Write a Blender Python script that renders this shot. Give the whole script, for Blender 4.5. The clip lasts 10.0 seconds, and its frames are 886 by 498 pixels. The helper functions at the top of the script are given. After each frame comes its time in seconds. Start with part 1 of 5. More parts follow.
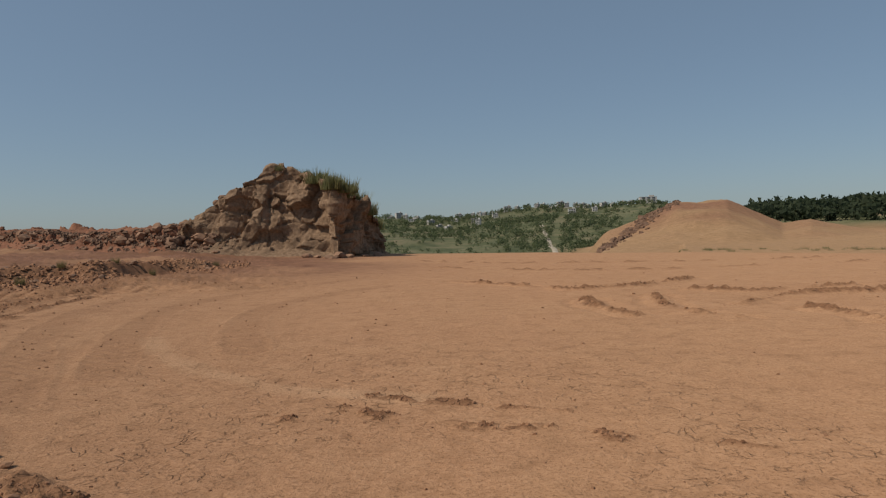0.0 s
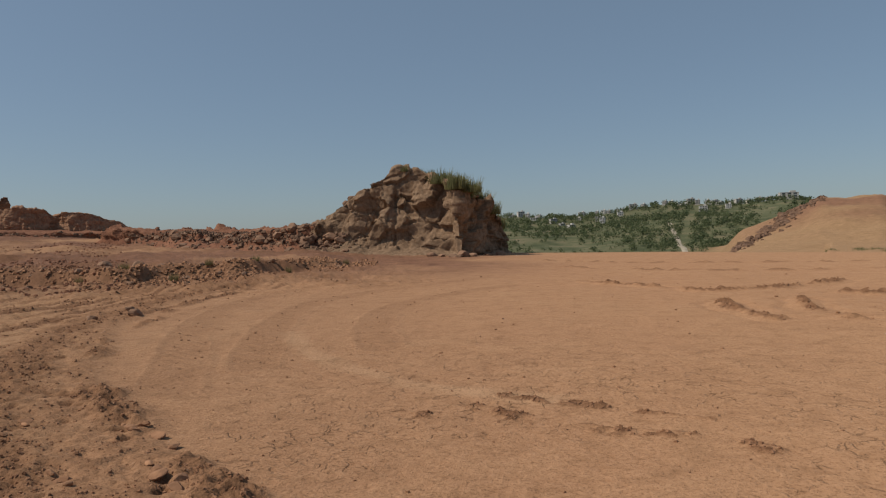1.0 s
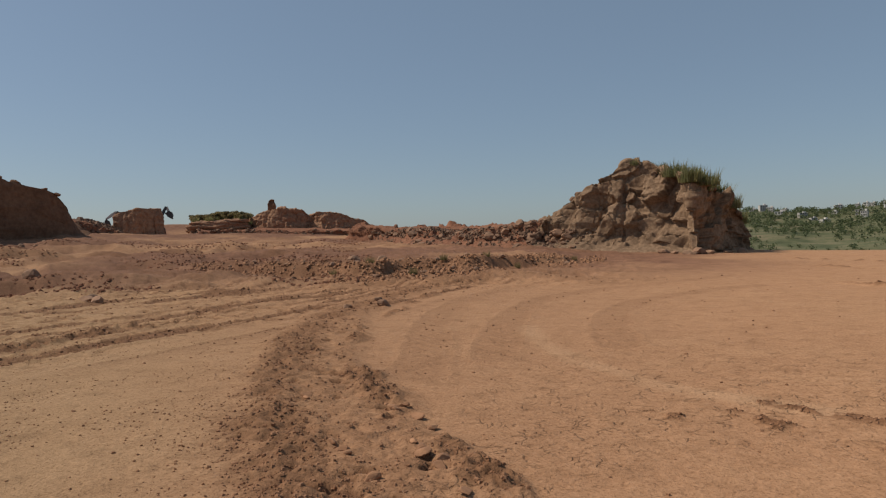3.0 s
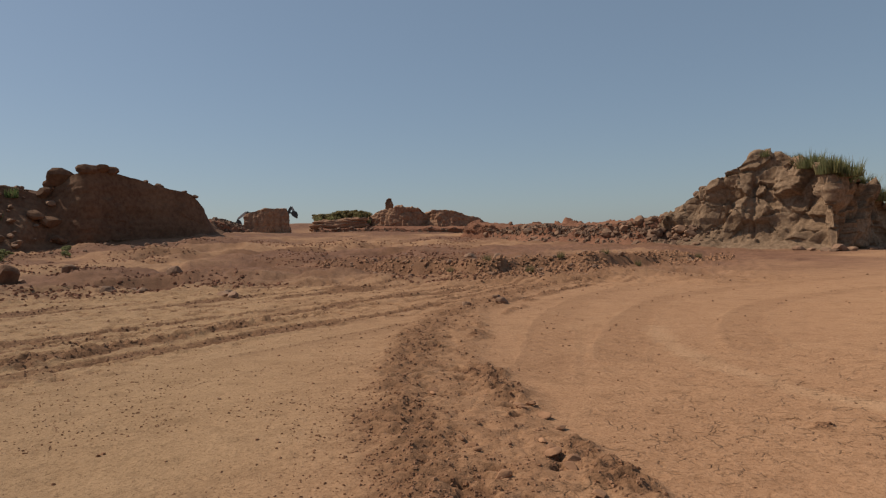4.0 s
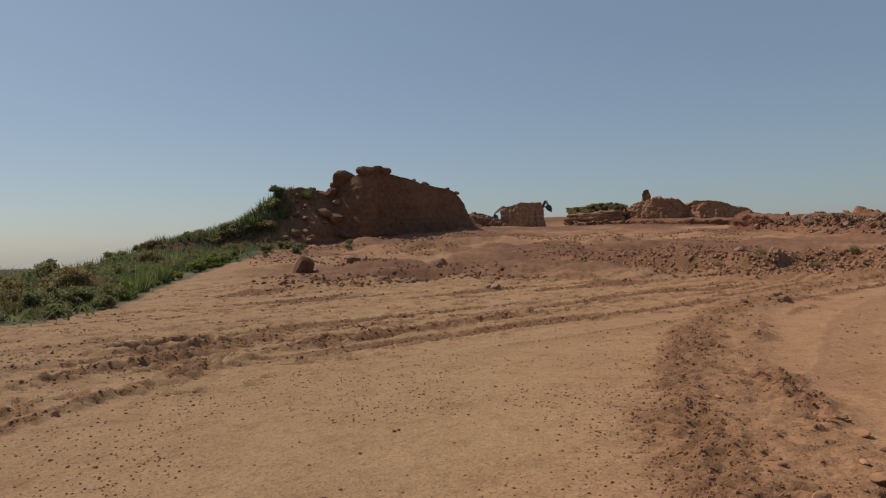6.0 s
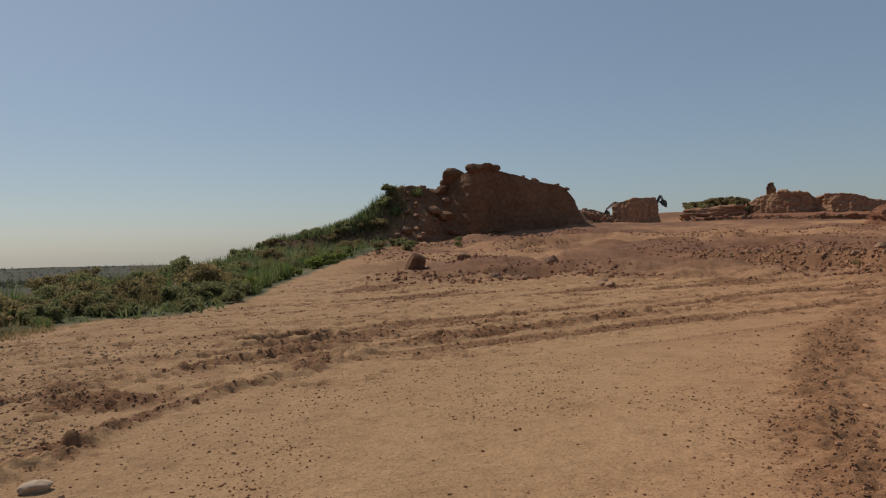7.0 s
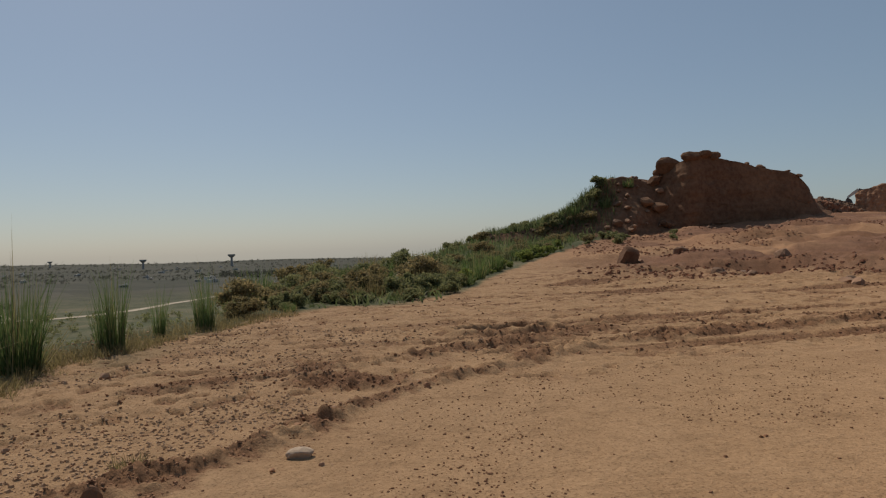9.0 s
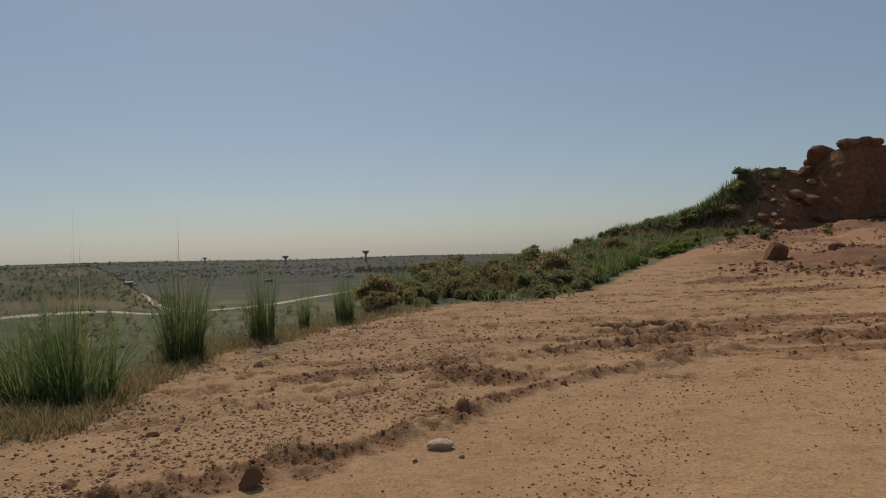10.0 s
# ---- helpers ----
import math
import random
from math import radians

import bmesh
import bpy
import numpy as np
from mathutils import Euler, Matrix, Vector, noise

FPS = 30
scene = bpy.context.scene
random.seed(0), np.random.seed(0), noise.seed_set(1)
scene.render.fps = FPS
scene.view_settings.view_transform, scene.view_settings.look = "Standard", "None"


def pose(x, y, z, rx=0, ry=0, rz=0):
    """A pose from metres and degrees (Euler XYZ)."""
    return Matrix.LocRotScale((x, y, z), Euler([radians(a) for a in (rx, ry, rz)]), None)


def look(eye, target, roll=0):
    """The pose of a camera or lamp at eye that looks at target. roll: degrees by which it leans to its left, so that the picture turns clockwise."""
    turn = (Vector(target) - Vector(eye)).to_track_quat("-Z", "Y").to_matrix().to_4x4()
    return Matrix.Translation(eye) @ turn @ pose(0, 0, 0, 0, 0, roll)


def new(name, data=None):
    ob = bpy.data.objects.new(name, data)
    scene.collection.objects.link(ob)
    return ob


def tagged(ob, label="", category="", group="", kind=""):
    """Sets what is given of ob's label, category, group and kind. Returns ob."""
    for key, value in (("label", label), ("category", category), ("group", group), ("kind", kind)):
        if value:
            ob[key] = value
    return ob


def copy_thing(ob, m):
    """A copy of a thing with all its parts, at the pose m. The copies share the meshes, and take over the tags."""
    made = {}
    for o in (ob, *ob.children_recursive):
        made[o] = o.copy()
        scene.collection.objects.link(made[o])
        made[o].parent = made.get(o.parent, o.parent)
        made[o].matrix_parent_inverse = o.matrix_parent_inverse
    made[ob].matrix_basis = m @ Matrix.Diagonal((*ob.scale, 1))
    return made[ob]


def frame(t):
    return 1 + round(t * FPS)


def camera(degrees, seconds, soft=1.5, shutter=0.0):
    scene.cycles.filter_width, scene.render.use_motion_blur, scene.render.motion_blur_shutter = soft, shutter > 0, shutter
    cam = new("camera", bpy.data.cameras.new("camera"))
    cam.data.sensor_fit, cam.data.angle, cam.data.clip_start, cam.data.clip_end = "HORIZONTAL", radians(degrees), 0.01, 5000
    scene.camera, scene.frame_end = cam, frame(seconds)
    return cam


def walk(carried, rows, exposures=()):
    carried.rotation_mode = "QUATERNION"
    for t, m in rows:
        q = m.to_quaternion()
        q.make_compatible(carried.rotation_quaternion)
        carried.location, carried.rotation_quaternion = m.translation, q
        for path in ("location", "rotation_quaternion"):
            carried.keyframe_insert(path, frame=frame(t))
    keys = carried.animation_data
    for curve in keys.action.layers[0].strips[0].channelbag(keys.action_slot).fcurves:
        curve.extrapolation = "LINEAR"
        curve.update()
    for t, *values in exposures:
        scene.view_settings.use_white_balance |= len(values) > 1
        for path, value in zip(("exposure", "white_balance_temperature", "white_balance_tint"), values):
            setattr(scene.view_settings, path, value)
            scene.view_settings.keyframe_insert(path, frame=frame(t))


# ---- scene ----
cam = camera(64.90, 10.0, soft=1.2)
PATH = [
    (0.0, pose(0.525, 0.222, 1.593, 89.15, 1.56, 0.18)),
    (0.5, pose(0.465, 0.207, 1.603, 89.25, 1.58, 5.50)),
    (1.0, pose(0.418, 0.196, 1.608, 89.33, 1.61, 10.16)),
    (1.5, pose(0.385, 0.157, 1.605, 89.41, 1.65, 14.52)),
    (2.0, pose(0.329, 0.142, 1.599, 89.49, 1.53, 18.95)),
    (2.5, pose(0.270, 0.132, 1.591, 89.53, 1.50, 23.71)),
    (4.0, pose(0.131, 0.044, 1.606, 89.61, 1.77, 37.79)),
    (4.5, pose(0.070, 0.025, 1.596, 89.65, 1.82, 42.70)),
    (5.0, pose(-0.000, -0.000, 1.584, 89.72, 1.85, 48.07)),
    (5.5, pose(-0.047, -0.022, 1.590, 89.73, 1.83, 53.40)),
    (7.0, pose(-0.171, -0.134, 1.610, 89.76, 1.95, 67.26)),
    (7.5, pose(-0.185, -0.179, 1.599, 89.80, 2.01, 71.31)),
    (8.0, pose(-0.191, -0.224, 1.604, 89.80, 2.02, 75.28)),
    (8.5, pose(-0.186, -0.265, 1.608, 89.80, 2.03, 79.44)),
    (9.0, pose(-0.230, -0.321, 1.603, 89.80, 1.99, 84.14)),
    (9.5, pose(-0.223, -0.363, 1.601, 89.83, 2.07, 89.47)),
    (10.0, pose(-0.211, -0.399, 1.605, 89.88, 2.11, 94.70)),
]
walk(cam, PATH, exposures=[(0.0, -0.04, 6500, 10.5), (2.5, 0.06, 6600, 11.5), (4.5, 0.10, 6750, 12), (7.5, 0.0, 6750, 11.5), (10.0, -0.08, 6780, 11.5)])

SUN_AZ, SUN_EL = 111.0, 50.0

world = bpy.data.worlds.new("daylight")
scene.world = world
world.use_nodes = True
wt = world.node_tree
sky = wt.nodes.new("ShaderNodeTexSky")
sky.sky_type = "NISHITA"
sky.sun_disc = False
sky.sun_elevation = radians(SUN_EL)
sky.sun_rotation = radians(-SUN_AZ)
sky.altitude = 500.0
sky.air_density, sky.dust_density, sky.ozone_density = 1.0, 1.2, 2.6
wt.nodes["Background"].inputs["Strength"].default_value = 0.071
haze = wt.nodes.new("ShaderNodeMix")
haze.data_type = "RGBA"
haze.inputs[0].default_value = 0.38
haze.inputs[7].default_value = (3.4, 4.65, 5.7, 1)
wt.links.new(sky.outputs[0], haze.inputs[6])
wt.links.new(haze.outputs[2], wt.nodes["Background"].inputs["Color"])

sun = new("sun", bpy.data.lights.new("sun", "SUN"))
sun.data.energy, sun.data.angle, sun.data.color = 3.9, radians(0.55), (1.0, 0.90, 0.75)
a_s, e_s = radians(SUN_AZ), radians(SUN_EL)
sun_dir = Vector((-math.sin(a_s) * math.cos(e_s), math.cos(a_s) * math.cos(e_s), math.sin(e_s)))
sun.matrix_world = look(sun_dir * 200, (0, 0, 0))
scene.view_settings.exposure = 0.0

# ---------------------------------------------------------------- noise and small maths
rng = np.random.default_rng(7)


def lattice(ix, iy, iz, seed):
    h = (ix * 374761393 + iy * 668265263 + iz * 2147483647 + seed * 1274126177) & 0xFFFFFFFF
    h = ((h ^ (h >> 13)) * 1274126177) & 0xFFFFFFFF
    h = ((h ^ (h >> 16)) * 2246822519) & 0xFFFFFFFF
    return ((h ^ (h >> 15)) & 0xFFFFFF) / 8388608.0 - 1.0


def vnoise(x, y, z, seed=0):
    x, y, z = (np.asarray(q, float) for q in np.broadcast_arrays(x, y, z))
    fx, fy, fz = np.floor(x), np.floor(y), np.floor(z)
    ix, iy, iz = fx.astype(np.int64), fy.astype(np.int64), fz.astype(np.int64)
    u, v, w = x - fx, y - fy, z - fz
    u, v, w = (q * q * (3 - 2 * q) for q in (u, v, w))
    out = 0
    for dx in (0, 1):
        for dy in (0, 1):
            for dz in (0, 1):
                out = out + lattice(ix + dx, iy + dy, iz + dz, seed) * (u if dx else 1 - u) * (v if dy else 1 - v) * (w if dz else 1 - w)
    return out


def fbm(x, y, z=0.0, octaves=4, seed=0, gain=0.5):
    out, amp, k = 0, 1.0, 1.0
    for o in range(octaves):
        out = out + amp * vnoise(np.asarray(x) * k + 17.3 * o, np.asarray(y) * k - 9.1 * o, np.asarray(z) * k + 3.7 * o, seed + o)
        amp, k = amp * gain, k * 2.03
    return out


def smooth(a, b, x):
    t = np.clip((np.asarray(x, float) - a) / (b - a), 0, 1)
    return t * t * (3 - 2 * t)


def polar(az, r):
    a = np.radians(az)
    return -np.sin(a) * r, np.cos(a) * r


def near_line(x, y, pts, reach=2.5):
    """Distance to a line in the plan; far places are all given as far."""
    x, y = np.asarray(x, float), np.asarray(y, float)
    q = np.asarray(pts, float)
    close = (x > q[:, 0].min() - reach) & (x < q[:, 0].max() + reach) & (y > q[:, 1].min() - reach) & (y < q[:, 1].max() + reach)
    out = np.full(x.shape, 99.0)
    if not close.any():
        return out
    u, v = x[close], y[close]
    best = np.full(u.shape, 99.0)
    for (ax, ay), (bx, by) in zip(pts[:-1], pts[1:]):
        dx, dy = bx - ax, by - ay
        t = np.clip(((u - ax) * dx + (v - ay) * dy) / (dx * dx + dy * dy), 0, 1)
        best = np.minimum(best, np.hypot(u - ax - t * dx, v - ay - t * dy))
    out[close] = best
    return out


def rounded(pts, times=2):
    """Corner-cutting of an open line."""
    for _ in range(times):
        out = [pts[0]]
        for p, q in zip(pts[:-1], pts[1:]):
            out += [tuple(0.75 * a + 0.25 * b for a, b in zip(p, q)), tuple(0.25 * a + 0.75 * b for a, b in zip(p, q))]
        pts = out + [pts[-1]]
    return pts


# ---------------------------------------------------------------- materials
def nodes_of(name):
    m = bpy.data.materials.new(name)
    m.use_nodes = True
    nt = m.node_tree
    return m, nt, nt.nodes["Principled BSDF"]


def tex(nt, kind, coords, scale, detail=5.0, rough=0.6):
    n = nt.nodes.new(kind)
    n.inputs["Scale"].default_value = scale
    if kind == "ShaderNodeTexNoise":
        n.inputs["Detail"].default_value, n.inputs["Roughness"].default_value = detail, rough
    nt.links.new(coords, n.inputs["Vector"])
    return n


def ramp(nt, value, *stops):
    n = nt.nodes.new("ShaderNodeValToRGB")
    while len(n.color_ramp.elements) < len(stops):
        n.color_ramp.elements.new(0.5)
    for e, (p, c) in zip(n.color_ramp.elements, stops):
        e.position, e.color = p, (*c, 1) if len(c) == 3 else c
    nt.links.new(value, n.inputs[0])
    return n.outputs[0]


def mix(nt, fac, a, b, how="MIX"):
    n = nt.nodes.new("ShaderNodeMix")
    n.data_type, n.blend_type = "RGBA", how
    for value, slot in ((fac, 0), (a, 6), (b, 7)):
        if isinstance(value, (int, float)):
            n.inputs[slot].default_value = value
        elif isinstance(value, tuple):
            n.inputs[slot].default_value = (*value, 1)
        else:
            nt.links.new(value, n.inputs[slot])
    return n.outputs[2]


def maths(nt, op, a, b=0.0):
    n = nt.nodes.new("ShaderNodeMath")
    n.operation = op
    for value, slot in ((a, 0), (b, 1)):
        if isinstance(value, (int, float)):
            n.inputs[slot].default_value = value
        else:
            nt.links.new(value, n.inputs[slot])
    return n.outputs[0]


def bump(nt, bsdf, height, strength, distance, before=None):
    n = nt.nodes.new("ShaderNodeBump")
    n.inputs["Strength"].default_value, n.inputs["Distance"].default_value = strength, distance
    nt.links.new(height, n.inputs["Height"])
    if before is not None:
        nt.links.new(before, n.inputs["Normal"])
    nt.links.new(n.outputs[0], bsdf.inputs["Normal"])
    return n.outputs[0]


def position(nt):
    return nt.nodes.new("ShaderNodeNewGeometry").outputs["Position"]


def attribute(nt, name):
    n = nt.nodes.new("ShaderNodeAttribute")
    n.attribute_name = name
    return n.outputs["Fac"]


def earth_material(name, dark, mid, light, grain=1.0, relief=0.05):
    """Dry clay and crumbling stone: blotches over metres, grain over centimetres."""
    m, nt, b = nodes_of(name)
    p = position(nt)
    big, small = tex(nt, "ShaderNodeTexNoise", p, 0.35 * grain, 6), tex(nt, "ShaderNodeTexNoise", p, 4.0 * grain, 8, 0.7)
    c = ramp(nt, big.outputs[0], (0.32, dark), (0.5, mid), (0.68, light))
    c = mix(nt, 0.55, c, ramp(nt, small.outputs[0], (0.35, dark), (0.6, light)))
    nt.links.new(c, b.inputs["Base Color"])
    b.inputs["Roughness"].default_value = 0.95
    b.inputs["Diffuse Roughness"].default_value = 0.5
    b.inputs["Specular IOR Level"].default_value = 0.1
    n1 = bump(nt, b, small.outputs[0], 0.9, relief)
    fine = tex(nt, "ShaderNodeTexNoise", p, 22.0 * grain, 4)
    bump(nt, b, fine.outputs[0], 0.6, relief * 0.3, n1)
    return m


def plain_material(name, c1, c2, rough=0.8, scale=3.0, metal=0.0, random=0.0, relief=0.0):
    m, nt, b = nodes_of(name)
    n = tex(nt, "ShaderNodeTexNoise", position(nt), scale, 5)
    c = ramp(nt, n.outputs[0], (0.35, c1), (0.65, c2))
    if random:
        r = nt.nodes.new("ShaderNodeObjectInfo").outputs["Random"]
        c = mix(nt, random, c, ramp(nt, r, (0.0, tuple(q * 0.45 for q in c1)), (1.0, tuple(min(1, q * 1.5) for q in c2))))
    nt.links.new(c, b.inputs["Base Color"])
    b.inputs["Roughness"].default_value, b.inputs["Metallic"].default_value = rough, metal
    if relief:
        bump(nt, b, n.outputs[0], 0.8, relief)
    return m


def leaf_material(name, dark, light, dry):
    m, nt, b = nodes_of(name)
    isle = nt.nodes.new("ShaderNodeNewGeometry").outputs["Random Per Island"]
    big = tex(nt, "ShaderNodeTexNoise", position(nt), 0.23, 4)
    c = ramp(nt, isle, (0.0, dark), (0.62, light), (1.0, dry))
    c = mix(nt, 0.5, c, ramp(nt, big.outputs[0], (0.35, dark), (0.7, light)))
    nt.links.new(c, b.inputs["Base Color"])
    b.inputs["Roughness"].default_value = 0.7
    b.inputs["Specular IOR Level"].default_value = 0.2
    tr = nt.nodes.new("ShaderNodeBsdfTranslucent")
    nt.links.new(c, tr.inputs["Color"])
    ms = nt.nodes.new("ShaderNodeMixShader")
    ms.inputs[0].default_value = 0.52
    nt.links.new(b.outputs[0], ms.inputs[1])
    nt.links.new(tr.outputs[0], ms.inputs[2])
    nt.links.new(ms.outputs[0], nt.nodes["Material Output"].inputs["Surface"])
    return m


def ground_material():
    m, nt, b = nodes_of("clay_ground")
    p = position(nt)
    big = tex(nt, "ShaderNodeTexNoise", p, 0.09, 6)
    mid = tex(nt, "ShaderNodeTexNoise", p, 0.9, 7, 0.65)
    fine = tex(nt, "ShaderNodeTexNoise", p, 14.0, 6, 0.7)
    clay = ramp(nt, big.outputs[0], (0.3, (0.35, 0.185, 0.098)), (0.5, (0.39, 0.215, 0.115)), (0.72, (0.41, 0.245, 0.13)))
    clay = mix(nt, 0.45, clay, ramp(nt, mid.outputs[0], (0.32, (0.30, 0.155, 0.082)), (0.52, (0.39, 0.215, 0.115)), (0.7, (0.46, 0.275, 0.155))))
    clay = mix(nt, 0.42, clay, ramp(nt, fine.outputs[0], (0.3, (0.27, 0.14, 0.075)), (0.7, (0.55, 0.33, 0.2))))
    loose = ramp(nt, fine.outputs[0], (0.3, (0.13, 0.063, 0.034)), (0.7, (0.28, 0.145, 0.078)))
    pale = ramp(nt, mid.outputs[0], (0.3, (0.26, 0.165, 0.088)), (0.7, (0.36, 0.23, 0.13)))
    c = mix(nt, attribute(nt, "pale"), clay, pale)
    c = mix(nt, attribute(nt, "dust"), c, ramp(nt, mid.outputs[0], (0.3, (0.46, 0.285, 0.165)), (0.7, (0.54, 0.35, 0.215))))
    ochre = ramp(nt, mid.outputs[0], (0.3, (0.375, 0.232, 0.123)), (0.7, (0.48, 0.31, 0.175)))
    ochre = mix(nt, 0.35, ochre, ramp(nt, fine.outputs[0], (0.3, (0.25, 0.148, 0.08)), (0.7, (0.55, 0.36, 0.205))))
    c = mix(nt, attribute(nt, "ochre"), c, ochre)
    red = ramp(nt, mid.outputs[0], (0.3, (0.16, 0.08, 0.05)), (0.7, (0.285, 0.148, 0.092)))
    c = mix(nt, attribute(nt, "red"), c, red)
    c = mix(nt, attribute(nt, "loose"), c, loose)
    turf_n = tex(nt, "ShaderNodeTexNoise", p, 0.05, 9, 0.75)
    turf = ramp(nt, turf_n.outputs[0], (0.34, (0.055, 0.068, 0.034)), (0.46, (0.095, 0.105, 0.054)), (0.56, (0.145, 0.14, 0.08)), (0.68, (0.22, 0.17, 0.11)))
    c = mix(nt, attribute(nt, "green"), c, turf)
    # far land: plot colours desaturated to stand in for haze
    plots = tex(nt, "ShaderNodeTexVoronoi", p, 0.011)
    far_n = tex(nt, "ShaderNodeTexNoise", p, 0.02, 8, 0.7)
    land = mix(nt, 0.5, ramp(nt, plots.outputs["Color"], (0.2, (0.046, 0.053, 0.04)), (0.5, (0.07, 0.071, 0.056)), (0.8, (0.092, 0.088, 0.073))),
               ramp(nt, far_n.outputs[0], (0.35, (0.045, 0.052, 0.038)), (0.6, (0.095, 0.09, 0.07)), (0.75, (0.14, 0.125, 0.10))))
    c = mix(nt, attribute(nt, "plain"), c, land)
    speck = tex(nt, "ShaderNodeTexNoise", p, 38.0, 3, 0.6)
    c = mix(nt, 0.55, c, ramp(nt, speck.outputs[0], (0.36, (0.42, 0.38, 0.34)), (0.47, (1, 1, 1)), (0.62, (1, 1, 1)), (0.72, (1.0, 1.0, 1.0))), "MULTIPLY")
    patchy = tex(nt, "ShaderNodeTexNoise", p, 2.6, 5, 0.6)
    c = mix(nt, 0.7, c, ramp(nt, patchy.outputs[0], (0.3, (0.74, 0.72, 0.70)), (0.5, (1, 1, 1))), "MULTIPLY")
    nt.links.new(c, b.inputs["Base Color"])
    b.inputs["Roughness"].default_value = 0.95
    b.inputs["Diffuse Roughness"].default_value = 0.45
    b.inputs["Specular IOR Level"].default_value = 0.12
    # drying cracks, wavering, in cells of a hand's width
    warp = nt.nodes.new("ShaderNodeVectorMath")
    warp.operation = "MULTIPLY_ADD"
    wob = tex(nt, "ShaderNodeTexNoise", p, 3.0, 3)
    nt.links.new(wob.outputs["Color"], warp.inputs[0])
    warp.inputs[1].default_value = (0.28, 0.28, 0.0)
    nt.links.new(p, warp.inputs[2])
    crack = tex(nt, "ShaderNodeTexVoronoi", warp.outputs[0], 7.5)
    crack.feature = "DISTANCE_TO_EDGE"
    edge = maths(nt, "MINIMUM", maths(nt, "MULTIPLY", crack.outputs[0], 11.0), 1.0)
    cut = maths(nt, "MULTIPLY", maths(nt, "SUBTRACT", 1.0, edge), attribute(nt, "cracked"))
    pieces = tex(nt, "ShaderNodeTexNoise", p, 4.5, 3, 0.6)
    cut = maths(nt, "MULTIPLY", cut, ramp(nt, pieces.outputs[0], (0.50, (0, 0, 0)), (0.60, (1, 1, 1))))
    n0 = bump(nt, b, maths(nt, "MULTIPLY", cut, -1.0), 1.0, 0.022)
    n1 = bump(nt, b, fine.outputs[0], 0.8, 0.03, n0)
    grit = tex(nt, "ShaderNodeTexNoise", p, 60.0, 3)
    n2 = bump(nt, b, grit.outputs[0], 0.7, 0.01, n1)
    bump(nt, b, mid.outputs[0], 0.5, 0.10, n2)
    return m


M_GROUND = ground_material()
M_MOUND = earth_material("brown_clay_rock", (0.115, 0.071, 0.044), (0.225, 0.145, 0.092), (0.36, 0.245, 0.16), 1.0, 0.09)
M_HILL = earth_material("red_brown_clay", (0.105, 0.052, 0.033), (0.155, 0.082, 0.051), (0.25, 0.145, 0.088), 0.5, 0.05)
M_RIDGE = earth_material("ochre_cut_earth", (0.20, 0.10, 0.064), (0.32, 0.175, 0.11), (0.43, 0.26, 0.16), 0.6, 0.12)
M_RED = earth_material("red_spoil", (0.16, 0.07, 0.045), (0.25, 0.115, 0.07), (0.33, 0.165, 0.10), 0.7, 0.12)
M_ROCK = plain_material("sandstone_rubble", (0.12, 0.066, 0.042), (0.26, 0.152, 0.094), 0.95, 2.5, random=0.35, relief=0.05)
M_CLOD = plain_material("dry_clod", (0.17, 0.082, 0.042), (0.33, 0.172, 0.092), 0.97, 9.0, random=0.3, relief=0.02)
# darker than M_CLOD: the crumbs' self-shading is put into the colour
M_DARK_CLOD = plain_material("dark_clod", (0.13, 0.058, 0.028), (0.25, 0.118, 0.056), 0.97, 9.0, relief=0.02)
M_GRAVEL = plain_material("clay_gravel", (0.21, 0.125, 0.07), (0.42, 0.27, 0.16), 0.95, 9.0, relief=0.01)
M_PALE = plain_material("pale_stone", (0.27, 0.20, 0.145), (0.40, 0.30, 0.22), 0.85, 14.0, relief=0.01)
M_LEAF = leaf_material("scrub_leaf", (0.115, 0.13, 0.058), (0.23, 0.24, 0.11), (0.32, 0.27, 0.14))
# valley greens paled, distance haze being part of the colour
M_VALLEY_HAZE = leaf_material("hazed_valley_leaf", (0.075, 0.10, 0.05), (0.14, 0.17, 0.08), (0.22, 0.22, 0.12))
# flat grey leaf tones: distance haze is painted into them
M_HAZY = leaf_material("haze_greyed_leaf", (0.06, 0.066, 0.056), (0.085, 0.09, 0.074), (0.11, 0.11, 0.09))
M_LIME = leaf_material("young_leaf", (0.10, 0.14, 0.035), (0.22, 0.27, 0.07), (0.32, 0.31, 0.11))
M_DRY = leaf_material("dry_leaf", (0.13, 0.112, 0.052), (0.25, 0.205, 0.10), (0.36, 0.26, 0.145))
M_GRASS = leaf_material("reed_grass", (0.055, 0.098, 0.032), (0.13, 0.19, 0.065), (0.36, 0.31, 0.17))
M_STRAW = leaf_material("straw", (0.16, 0.15, 0.06), (0.28, 0.25, 0.11), (0.42, 0.34, 0.19))
M_TREE = leaf_material("far_tree_leaf", (0.035, 0.05, 0.027), (0.065, 0.085, 0.045), (0.10, 0.115, 0.065))
M_WOOD = plain_material("twig_bark", (0.08, 0.06, 0.04), (0.17, 0.125, 0.085), 0.9, 30.0)
M_WALL = plain_material("whitewashed_wall", (0.36, 0.34, 0.32), (0.54, 0.52, 0.49), 0.85, 0.3, random=0.45)
M_ROOF = plain_material("concrete_roof", (0.34, 0.32, 0.30), (0.47, 0.45, 0.42), 0.9, 0.5, random=0.3)
M_PANE = plain_material("dark_window_glass", (0.03, 0.035, 0.04), (0.06, 0.065, 0.07), 0.15, 1.0)
M_CONC = plain_material("weathered_concrete", (0.20, 0.20, 0.20), (0.30, 0.30, 0.30), 0.9, 0.4)
